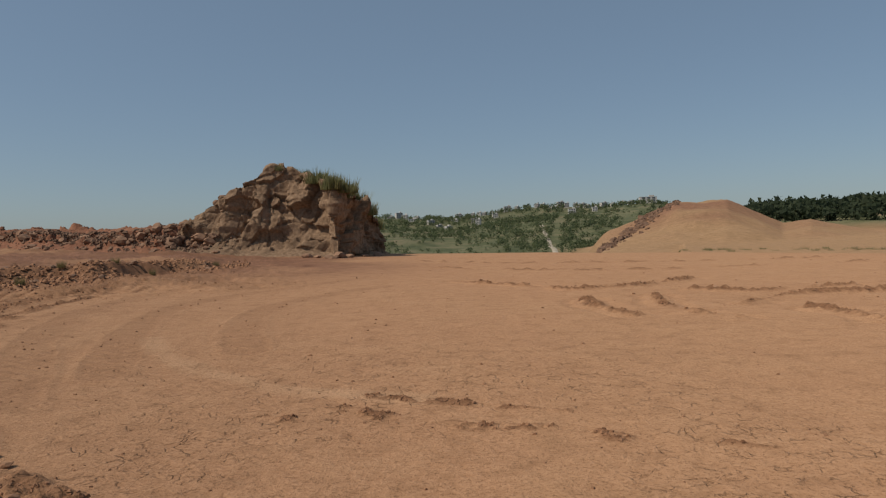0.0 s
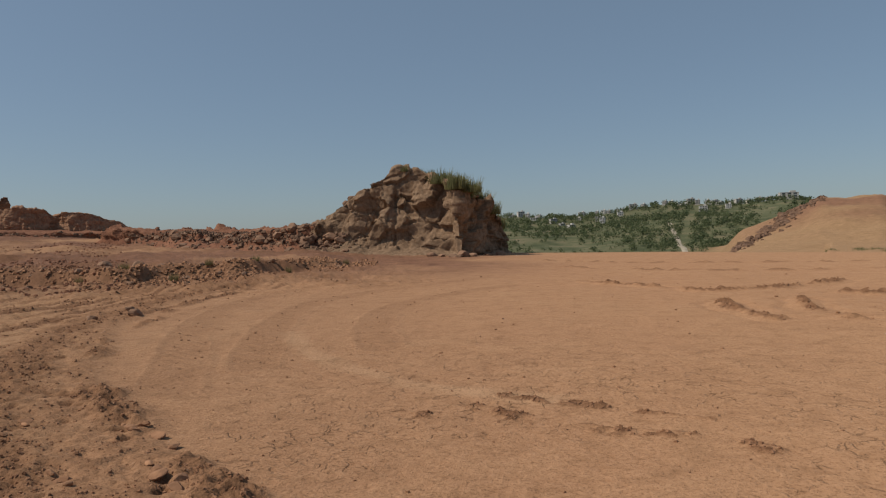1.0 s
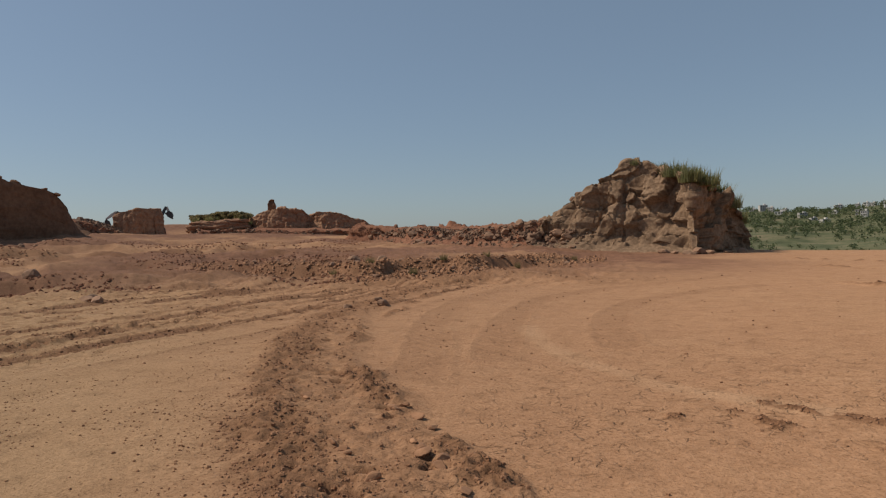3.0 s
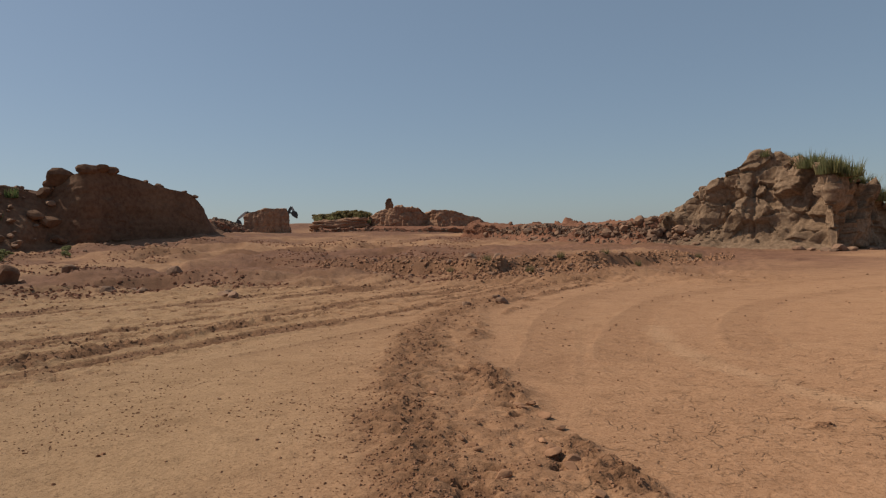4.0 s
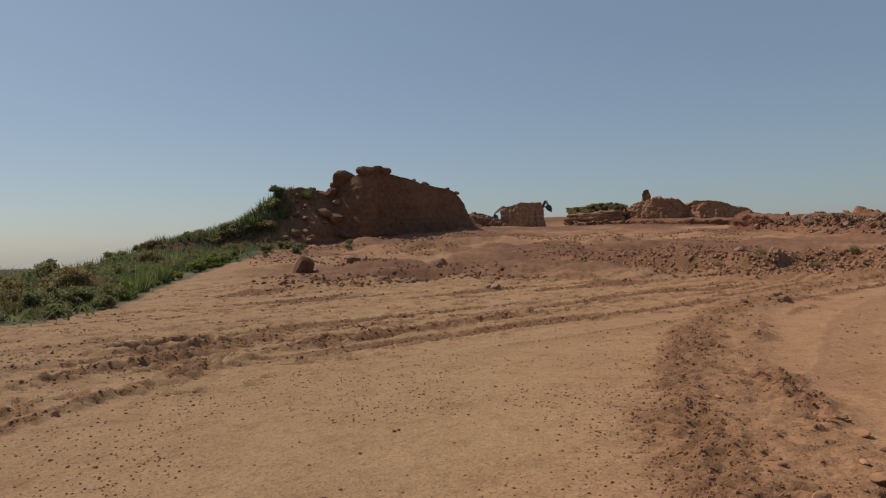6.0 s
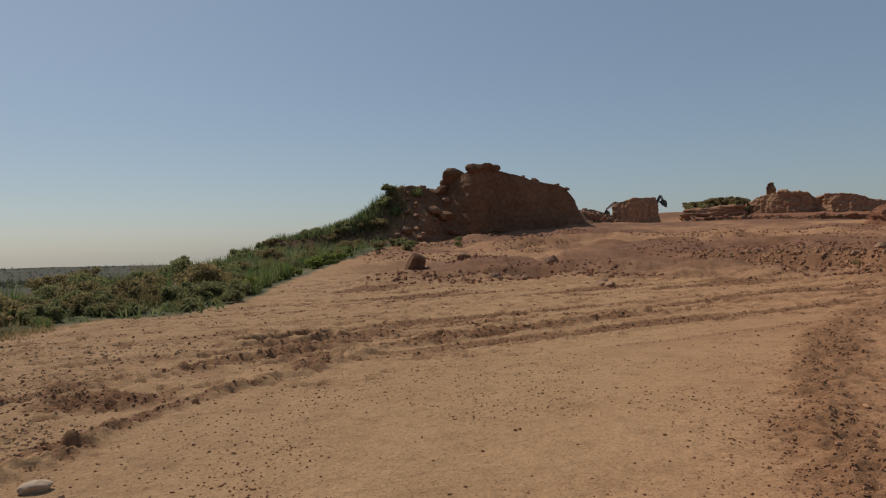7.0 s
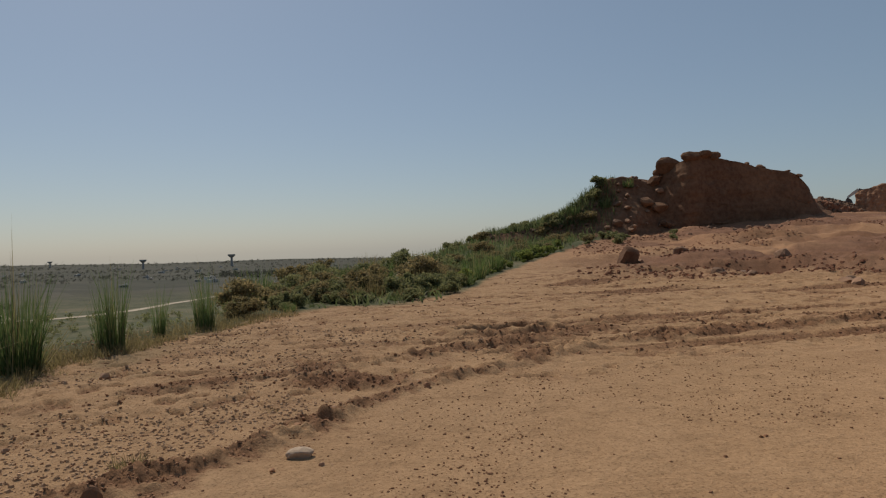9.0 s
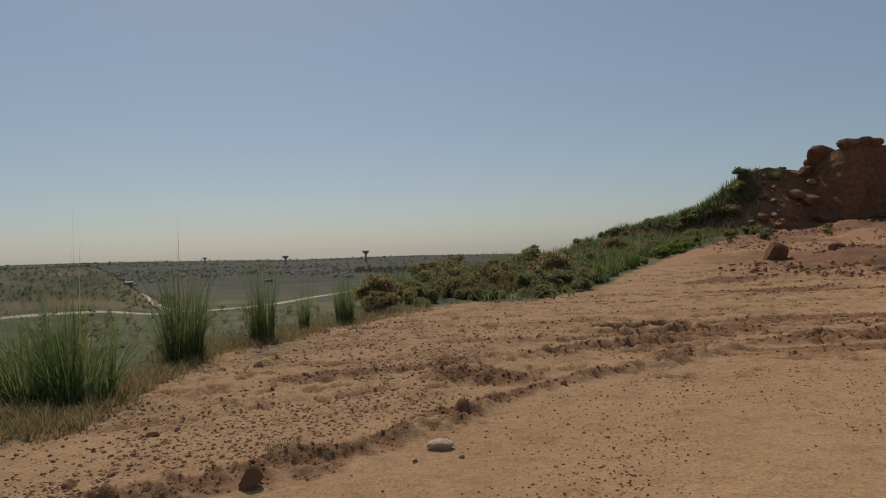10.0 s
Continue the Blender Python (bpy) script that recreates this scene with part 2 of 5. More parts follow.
M_PAINT = plain_material("dusty_yellow_paint", (0.36, 0.25, 0.09), (0.48, 0.34, 0.13), 0.6, 3.0)
M_STEEL = plain_material("dark_worn_steel", (0.035, 0.035, 0.037), (0.085, 0.08, 0.075), 0.55, 4.0, metal=0.4)
M_ARM = plain_material("dusty_grey_paint", (0.38, 0.35, 0.31), (0.52, 0.48, 0.43), 0.6, 3.0)
M_TRACK = plain_material("pale_track_dust", (0.27, 0.23, 0.17), (0.38, 0.33, 0.26), 0.95, 0.2)


# ---------------------------------------------------------------- mesh helpers
def mesh_of(name, verts, faces, material, shade=True):
    me = bpy.data.meshes.new(name)
    verts, faces = np.asarray(verts, np.float32), np.asarray(faces, np.int32)
    k = faces.shape[1]
    me.vertices.add(len(verts))
    me.vertices.foreach_set("co", verts.ravel())
    me.loops.add(faces.size)
    me.loops.foreach_set("vertex_index", faces.ravel())
    me.polygons.add(len(faces))
    me.polygons.foreach_set("loop_start", np.arange(0, faces.size, k, dtype=np.int32))
    me.polygons.foreach_set("use_smooth", np.full(len(faces), shade))
    me.update(calc_edges=True)
    me.materials.append(material)
    return me


def grid_faces(rows, cols, wrap):
    i, j = np.meshgrid(np.arange(rows - 1), np.arange(cols if wrap else cols - 1), indexing="ij")
    k = (j + 1) % cols
    return np.stack([i * cols + j, i * cols + k, (i + 1) * cols + k, (i + 1) * cols + j], -1).reshape(-1, 4)


def part(name, bm, material, parent, label=""):
    me = bpy.data.meshes.new(name)
    bm.to_mesh(me)
    bm.free()
    me.materials.append(material)
    ob = new(name, me)
    ob.parent = parent
    if label:
        tagged(ob, label)
    return ob


def box(bm, size, at=(0, 0, 0), turn=(0, 0, 0), bevel=0.0):
    made = bmesh.ops.create_cube(bm, size=1.0, matrix=pose(*at, *turn) @ Matrix.Diagonal((*size, 1)))
    if bevel:
        edges = list({e for v in made["verts"] for e in v.link_edges})
        bmesh.ops.bevel(bm, geom=edges, offset=bevel, segments=1, affect="EDGES")
    return bm


def tube(bm, r1, r2, length, at=(0, 0, 0), turn=(0, 0, 0), sides=16):
    bmesh.ops.create_cone(bm, cap_ends=True, segments=sides, radius1=r1, radius2=r2, depth=length, matrix=pose(*at, *turn))
    return bm


# ---------------------------------------------------------------- the land
BERM = rounded([(-0.6, 1.2), (-1.6, 2.9), (-2.3, 3.9), (-3.7, 5.2), (-5.3, 6.7), (-6.8, 8.6), (-8.4, 11.0), (-10.4, 14.8), (-11.7, 19.5), (-12.3, 24), (-12.0, 30), (-10.1, 37)])
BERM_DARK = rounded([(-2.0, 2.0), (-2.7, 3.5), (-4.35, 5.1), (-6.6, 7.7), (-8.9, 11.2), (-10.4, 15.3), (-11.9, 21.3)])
BERM_EDGE = rounded([(-0.7, 2.8), (-1.5, 4.1), (-2.6, 5.05), (-3.85, 6.15), (-5.65, 8.1), (-7.8, 11.6), (-10.2, 18.0), (-11.0, 24.3)])
RUT = rounded([(-9.6, -1.0), (-11.1, 2.9), (-12.2, 5.2), (-11.8, 7.0), (-12.1, 8.4), (-12.2, 10.4), (-12.6, 12.6), (-12.2, 14.8), (-12.2, 18), (-13.0, 23), (-12.6, 30)])
RUT_TWO = [(x - 1.7, y - 0.3) for x, y in RUT]
RUT_THREE = [(x - 0.55, y - 0.1) for x, y in RUT]
RUT_FOUR = [(x - 2.3, y - 0.5) for x, y in RUT]
RIM = rounded([(-4.2, -3.6), (-5.2, -2.2), (-6.1, -1.4), (-7.5, -0.5), (-8.6, 0.6), (-10.0, 1.9), (-11.2, 3.7), (-11.6, 6.0), (-12.3, 9.7)])
RIM_TWO = rounded([(-9.0, -3.2), (-9.6, -1.6), (-10.6, 0.2), (-12.0, 2.2), (-12.9, 4.0)])
ARCS = [rounded(q) for q in ([(0.9, 25.4), (2.57, 23.2), (4.04, 20.9), (5.4, 20.8), (7.2, 22.4), (9.0, 24.4)], [(4.0, 17.4), (3.8, 15.4), (4.15, 13.8)],
        [(5.75, 17.7), (5.25, 15.6), (5.43, 14.0), (5.97, 13.2)], [(7.06, 15.7), (8.8, 17.5), (10.4, 17.9), (12.5, 18.0)], [(7.9, 14.3), (8.25, 13.6), (8.1, 12.2)], [(7.36, 19.6), (8.55, 18.6), (9.86, 19.1), (12, 20)],
        [(-1.5, 38), (3, 33), (9, 31), (17, 32), (24, 36)], [(-1, 44), (5, 40), (13, 38), (22, 39)])]
TREADS = [rounded(q) for q in ([(-4.2, 7.4), (-4.8, 8.8), (-6.3, 11.5), (-7.5, 14.1), (-8.4, 17.3), (-9.0, 22.1), (-8.2, 27), (-5, 34)],
          [(-3.8, 9.0), (-4.8, 11.5), (-6.0, 15.1), (-6.5, 18.7), (-5.6, 22.7), (-3, 28)], [(-2.4, 10.5), (-3.3, 13), (-4.0, 16.5), (-3.4, 20), (-1.5, 24)])]
TRAIL = rounded([(-4.6, 12.2), (-3.6, 10.2), (-2.1, 8.5), (-1.1, 7.6), (0.2, 7.2)])
TWIGS = [[(-0.52, 6.88), (-0.25, 6.68), (0.08, 6.42)], [(0.55, 6.22), (0.75, 6.1), (1.05, 6.08)], [(1.2, 6.04), (1.35, 6.0)], [(-1.18, 6.56), (-0.9, 6.5)], [(1.63, 5.83), (1.86, 5.57)], [(2.55, 5.38), (2.85, 5.22)], [(-0.4, 7.38), (0.1, 7.15), (0.7, 6.96)], [(1.0, 6.8), (1.6, 6.5)]]

LEFT_LIP = ([60, 66, 72, 76, 80, 83, 88, 93, 97, 101, 105, 109, 113, 118, 124, 129, 150, 180], [300, 240, 130, 105, 85, 60, 46, 38, 28, 21, 18, 16, 15, 12.6, 10.2, 9.6, 9, 9])
SCRUB_LINE = ([60, 66, 70, 74, 78, 83, 86, 90, 99, 103, 109, 113, 118, 124, 129, 150, 180], [300, 200, 80, 58, 40, 24, 21, 20, 18.6, 16.4, 14.0, 13.4, 11.0, 8.7, 8.2, 8.2, 8.2])
FRONT_LIP = ([-180, -140, -40, -32, -25, -18, -10, 0, 4, 8, 14, 20], [9, 30, 44, 48, 52, 56, 56, 54, 54, 58, 76, 120])
SKYLINE = ([-60, -33, -28, -23, -18.5, -16.4, -13.4, -8, -3, 0, 4.5, 10, 20, 40], [1.5, 1.2, 1.5, 1.5, 2.0, 2.45, 2.2, 2.25, 1.85, 1.6, 1.75, 1.7, 1.3, 1.0])


def land(x, y, detail=True):
    """Ground height and the cover masks at places in the plan."""
    x, y = np.asarray(x, float), np.asarray(y, float)
    r = np.hypot(x, y)
    az = np.degrees(np.arctan2(-x, y))
    # the working floor, rising towards the hill
    s = 0.766 * -x + 0.643 * y
    z = 0.0006 * np.clip(s - 10, 0, 78) ** 2 * np.interp(az, [25, 36, 46, 57], [1.0, 0.74, 0.76, 1.0])
    side = smooth(-4, 12, az) * smooth(78, 66, az)
    # eroded low bank
    rb = np.interp(az, [10, 18, 27, 33, 40, 46, 54], [50, 39, 33.5, 31, 34, 40, 50]) + 1.6 * vnoise(az * 0.35, 0, 0, 3) + 1.1 * fbm(x * 0.45, y * 0.45, 0, 4, 3)
    d = r - rb
    bank = smooth(14, 22, az) * smooth(52, 42, az)
    z = z + 0.62 * smooth(-0.3, 1.5, d) * np.exp(-np.clip(d, 0, None) / 22) * bank
    # gullied ground before the hill
    gul = smooth(34, 42, az) * smooth(74, 64, az) * smooth(26, 34, r) * smooth(90, 70, r)
    rough = np.zeros_like(z)
    # front: valley, field and scarp
    lip = np.interp(az, *FRONT_LIP)
    beyond = np.clip(r - lip, 0, None)
    top = 1.6 + 650 * np.tan(np.radians(np.interp(az, *SKYLINE)))
    fall = np.where(r < 650, np.interp(r, [0, 150, 200, 240], [0, -11, -11, -9]) * smooth(0, 60, beyond), 0)
    rise = np.interp(r, [0, 230, 650, 760, 1300, 5000], [0, 0, 1, 0.95, -0.3, -0.3])
    valley = fall * (1 - np.clip(rise, 0, 1)) + rise * top
    field = -0.9 * smooth(0, 12, beyond) - 0.6 * smooth(30, 60, beyond)
    bumpy = np.interp(az, [-45, -32.3, -27.85, -26, -22.2, -18.5, -14.5, -10.6, -8], [0.1, 0.15, 0.48, 0.42, 1.0, 1.0, 0.5, 0.0, 0])
    scarp = bumpy * 9.4 * smooth(88, 165, r) * smooth(270, 200, r)
    wooded = (1.6 + 340 * math.tan(radians(1.45))) * smooth(230, 340, r) * smooth(900, 420, r) * smooth(-20, -25, az)
    w_field = smooth(-8.5, -13.5, az) * smooth(330, 260, r)
    front = np.where(r < 900, valley * (1 - w_field) + (field + scarp) * w_field, valley)
    front = np.maximum(front, np.where(az < -19, wooded - 0.5 * (1 - w_field), -99))
    w_front = smooth(24, 14, az) * smooth(-150, -120, az)
    z = z * (1 - w_front * smooth(0, 30, beyond)) + front * w_front
    # left: edge of the hill top and the plain below
    lip2 = np.interp(az, *LEFT_LIP)
    b2 = np.clip(r - lip2, 0, None)
    w_left = np.maximum(smooth(58, 68, az), smooth(-120, -140, az))
    edge = np.interp(az, [88, 97, 106, 114, 122, 130], [-60, -44, -44, -26, -12, -6])
    plain = -25 + (edge + 25) * np.clip(r / 4600, 0, 1)
    plain = plain + 22.0 * smooth(116.5, 122, az) * smooth(150, 138, az) * np.exp(-((r - 440) / 62) ** 2)
    drop = smooth(0, 70, b2)
    z = z * (1 - w_left * smooth(0, 12, b2)) + w_left * (plain * drop - 0.10 * np.clip(b2, 0, 6) * (1 - drop))
    # open ground past the works
    w_back = smooth(14, 24, az) * smooth(68, 58, az)
    z = z + w_back * (smooth(200, 420, r) * -8 + 3.0 * smooth(124, 150, r) * smooth(40, 46, az))
    # cover
    m = {}
    heap = smooth(116, 120, az) * smooth(152, 138, az) * smooth(360, 385, r) * smooth(520, 470, r)
    m["green"] = np.clip(w_front * (1 - w_field) * smooth(1, 8, beyond) + w_front * smooth(-19, -24, az) * smooth(235, 280, r) + w_left * smooth(-0.6, 1.2, r - np.interp(az, *SCRUB_LINE) + 1.0 * vnoise(x * 0.8, y * 0.8, 0, 11)) * smooth(900, 500, r) * (1 - heap), 0, 1)
    m["green"] = np.clip(m["green"] + 0.35 * smooth(0.15, 0.7, fbm(x * 0.7, y * 0.7, 0, 3, 21)) * smooth(98, 112, az) * smooth(7.2, 9.5, r), 0, 1)
    m["green"] = np.maximum(m["green"], 1.0 * heap)
    m["plain"] = w_left * smooth(330, 700, r) * (1 - 0.6 * heap) + w_front * smooth(700, 800, r)
    m["pale"] = np.clip(w_front * w_field * smooth(-1, 4, beyond) * 0.9 * smooth(280, 220, r), 0, 1)
    m["ochre"] = smooth(30, 62, az) * smooth(200, 170, az) * 0.85 * smooth(60, 30, r) * smooth(-1.0, -5.0, x)
    m["red"] = np.clip(smooth(24, 40, r) * side * smooth(-0.75, 0.15, fbm(x * 0.11, y * 0.11, 0, 4, 31)) + 0.85 * bumpy * w_field * smooth(100, 140, r) * smooth(-0.5, 0.3, fbm(x * 0.05, y * 0.05, 0, 3, 5)), 0, 1)
    loose = np.zeros_like(z)
    cracked = smooth(-3.4, -1.6, x + 0.25 * (y - 5)) * smooth(15, 6, r) * smooth(-0.4, 0.3, fbm(x * 0.3, y * 0.3, 0, 3, 41) + 0.25)
    if detail:
        wob = 0.16 * fbm(x * 1.1, y * 1.1, 0, 3, 51)
        fine = fbm(x * 8.5, y * 8.5, 0, 3, 61, 0.65)
        lump = fbm(x * 1.7, y * 1.7, 0, 3, 71)
        db = near_line(x, y, BERM) + wob
        strip = smooth(0.95, 0.55, db)
        z = z + strip * (0.04 + 0.016 * fine + 0.006 * lump)
        # the berm's left side takes a darker colour through the loose mask
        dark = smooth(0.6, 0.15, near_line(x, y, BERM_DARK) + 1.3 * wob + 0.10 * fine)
        sill = smooth(0.26, 0.05, near_line(x, y, BERM_EDGE) + 0.8 * wob)
        broken = smooth(-0.5, 0.25, fbm(x * 1.3, y * 1.3, 0, 3, 73))
        z = z + dark * (0.008 + 0.018 * fine) + sill * broken * (0.035 + 0.035 * fine)
        # shallow pits torn open in the strip, coloured dark as well as sunk
        torn = smooth(0.68, 0.85, fbm(x * 3.0 + 5, y * 3.0, 0, 3, 75)) * strip
        z = z - 0.04 * torn
        loose = np.maximum(loose, strip * np.clip(0.30 + 0.22 * fine + 0.12 * lump, 0, 1))
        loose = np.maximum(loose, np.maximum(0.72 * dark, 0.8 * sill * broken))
        loose = np.maximum(loose, torn)
        for k, (q, depth) in enumerate(((RUT, 0.10), (RUT_TWO, 0.07), (RUT_THREE, 0.06), (RUT_FOUR, 0.05))):
            dr = near_line(x, y, q) + 0.7 * wob
            on = smooth(-0.4, 0.25, fbm(x * 0.5, y * 0.5, 0, 2, 81 + k)) * (0.8 + 0.4 * lump)
            z = z - depth * smooth(0.14, 0.04, dr) * on + depth * (0.3 + 0.3 * fine) * smooth(0.32, 0.2, dr) * smooth(0.08, 0.18, dr) * on
            loose = np.maximum(loose, (1.0 if k == 0 else 0.85) * smooth(0.24, 0.1, dr) * on)
        for q, h in ((RIM, 0.10), (RIM_TWO, 0.05)):
            dr = near_line(x, y, q) + 1.2 * wob
            z = z + h * smooth(0.34, 0.08, dr) * (0.55 + 0.6 * fine)
            loose = np.maximum(loose, 0.85 * smooth(0.42, 0.16, dr + 0.12 * fine) * smooth(-0.7, 0.0, lump))
        patch = smooth(1.0, 0.5, np.hypot((x + 8.75) * 1.25 - 0.45 * (y + 0.6), (y + 0.6) * 0.95) + 1.2 * wob)
        z = z + patch * (0.03 + 0.045 * fine)
        loose = np.maximum(loose, patch)
        for q in ARCS:
            dr = near_line(x, y, q) + wob
            on = smooth(-0.7, 0.0, fbm(x * 0.6, y * 0.6, 0, 2, 91))
            z = z + on * (0.07 * smooth(0.2, 0.04, dr) * (1 + 0.8 * fine) - 0.04 * smooth(0.7, 0.45, dr) * smooth(0.25, 0.4, dr))
            # loose soil along the arcs, darkened further for the crumbs' shadows
            loose = np.maximum(loose, 0.9 * on * smooth(0.2, 0.06, dr + 0.06 * fine))
        for q in TREADS:
            dr = near_line(x, y, q) + 0.4 * wob
            bars = np.sin((x * 0.6 + y) * 24.0)
            z = z + 0.005 * bars * smooth(0.34, 0.26, dr) * smooth(-0.3, 0.3, fbm(x * 0.4, y * 0.4, 0, 2, 95)) + 0.010 * smooth(0.5, 0.4, dr) * smooth(0.28, 0.4, dr)
            loose = np.maximum(loose, 0.22 * smooth(0.42, 0.3, dr))
        m["dust"] = 0.36 * smooth(0.3, 0.06, near_line(x, y, TRAIL) + 0.5 * wob)
        for q in TWIGS:
            dr = near_line(x, y, q) + 0.35 * wob
            z = z + 0.022 * smooth(0.09, 0.02, dr) * (0.6 + fine)
            loose = np.maximum(loose, 1.0 * smooth(0.12, 0.03, dr) * smooth(-0.3, 0.3, fine))
        # dragged soil in long streaks beside the ruts
        streak = fbm((x + 0.12 * y) * 2.4, (y - 0.1 * x) * 0.2, 0, 4, 171, 0.6)
        zone = smooth(-8.0, -10.5, x) * smooth(9, 12, r) * smooth(46, 30, r) * smooth(-3, 3, y)
        z = z + zone * (0.03 * streak - 0.05 * smooth(0.35, 0.6, streak))
        loose = np.maximum(loose, zone * 0.9 * smooth(0.2, 0.5, streak))
        # trampled ground between the pan's rim and the edge, its dents coloured darker
        outside = smooth(0.0, 0.8, near_line(x, y, RIM)) * smooth(-7.0, -8.5, x - 0.6 * np.clip(y, -5, 8) * -0.55) * smooth(36, 20, r) * smooth(24, 14, y)
        dents = fbm(x * 3.4, y * 3.4, 0, 3, 101)
        z = z + outside * (0.02 * dents - 0.06 * smooth(0.4, 0.6, dents) + 0.016 * fine)
        loose = np.maximum(loose, outside * np.maximum(0.35 * smooth(0.2, 0.7, lump), 0.7 * smooth(0.45, 0.65, dents)))
        dh = near_line(x, y, [(-13.1, 1.3), (-13.35, 2.1), (-13.3, 2.9)])
        z = z - 0.26 * smooth(0.24, 0.08, dh) + 0.10 * smooth(0.6, 0.25, dh)
        z = z + 0.004 * fine * smooth(40, 15, r) + 0.03 * fbm(x * 0.35, y * 0.35, 0, 3, 111) * smooth(70, 30, r)
        # clods and runnels farther out
        mid = smooth(20, 30, r) * smooth(130, 90, r) * smooth(6, 18, az) * smooth(80, 72, az)
        z = z + mid * (0.15 * fbm(x * 0.55, y * 0.55, 0, 4, 121) + 0.06 * fine) + gul * (0.40 * fbm(x * 0.22, y * 0.22, 0, 5, 131) - 0.35 * smooth(0.1, 0.0, np.abs(vnoise(x * 0.13 + 2, y * 0.13, 0, 133))))
        loose = np.maximum(loose, mid * 0.55 * smooth(0.1, 0.6, fbm(x * 0.4, y * 0.4, 0, 4, 141)))
        loose = np.maximum(loose, bank * 0.6 * smooth(-0.6, 0.2, d) * smooth(2.5, 0.8, d))
        far = smooth(60, 140, r)
        z = z + far * (1 - 0.7 * w_left) * (1 - 0.8 * w_field) * (2.2 * fbm(x * 0.012, y * 0.012, 0, 3, 151) + 0.8 * fbm(x * 0.05, y * 0.05, 0, 3, 161)) + w_field * far * (0.35 * fbm(x * 0.08, y * 0.08, 0, 4, 163) + 0.5 * bumpy * fbm(x * 0.16, y * 0.16, 0, 4, 165))
    m.setdefault("dust", np.zeros_like(z))
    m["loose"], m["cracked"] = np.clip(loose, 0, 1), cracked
    return z, m


def land_z(x, y):
    return float(land(np.array([x]), np.array([y]))[0][0])


azs = np.radians(np.concatenate([np.arange(-38, 134, 0.2), np.arange(134, 322, 3.0)]))
radii = [0.0005, 0.12, 0.3, 0.55, 0.8, 1.1, 1.4, 1.65, 1.9]
for stop, ratio in ((28, 1.005), (130, 1.012), (4700, 1.032)):
    while radii[-1] < stop:
        radii.append(radii[-1] * ratio)
radii = np.array(radii)
A, R = np.meshgrid(azs, radii)
gx, gy = 0.3 - np.sin(A) * R, np.cos(A) * R - 0.6
gz, masks = land(gx, gy)
# faces wound so that they look up
gf = grid_faces(len(radii), len(azs), True)[:, ::-1]
ground_me = mesh_of("ground", np.stack([gx.ravel(), gy.ravel(), gz.ravel()], -1), gf[:, ::-1], M_GROUND)
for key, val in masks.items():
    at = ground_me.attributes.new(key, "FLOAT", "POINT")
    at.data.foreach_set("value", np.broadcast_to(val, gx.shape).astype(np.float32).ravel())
ground = tagged(new("ground", ground_me), "bare orange-brown clay ground with ruts, cracks and green land beyond", "ground", kind="structure")


# ---------------------------------------------------------------- crags and banks
def ring(points, n):
    """A closed outline of n places through the given rows, evenly spaced, corners slightly rounded."""
    p = np.asarray(points, float)
    x, y = polar(p[:, 0], p[:, 1])
    q = np.column_stack([x, y, p[:, 2:]])
    q = np.vstack([q, q[:1]])
    step = np.hypot(*np.diff(q[:, :2], axis=0).T)
    at = np.concatenate([[0], np.cumsum(step)])
    u = np.linspace(0, at[-1], n, endpoint=False)
    out = np.column_stack([np.interp(u, at, q[:, k]) for k in range(q.shape[1])])
    k = max(2, n // 90)
    ker = np.hanning(2 * k + 3)[1:-1]
    ker /= ker.sum()
    for c in range(out.shape[1]):
        out[:, c] = np.convolve(np.concatenate([out[-k:, c], out[:, c], out[:k, c]]), ker, "valid")
    return out


def cells(x, y, z, seed):
    """A tilted facet for each of many angular cells of unit size."""
    fx, fy, fz = (np.floor(q).astype(np.int64) for q in (x, y, z))
    best = np.full(x.shape, 1e9)
    own = [np.zeros(x.shape, np.int64) for _ in range(3)]
    off = [np.zeros(x.shape) for _ in range(3)]
    for dx in (-1, 0, 1):
        for dy in (-1, 0, 1):
            for dz in (-1, 0, 1):
                cell = (fx + dx, fy + dy, fz + dz)
                gap = [q - (c + 0.5 + 0.45 * lattice(*cell, seed + k)) for k, (q, c) in enumerate(zip((x, y, z), cell))]
                d = gap[0] ** 2 + gap[1] ** 2 + gap[2] ** 2
                near = d < best
                best = np.where(near, d, best)
                own = [np.where(near, c, o) for c, o in zip(cell, own)]
                off = [np.where(near, g, o) for g, o in zip(gap, off)]
    return 0.55 * lattice(*own, seed + 4) + 1.3 * sum(lattice(*own, seed + 5 + k) * off[k] for k in range(3))


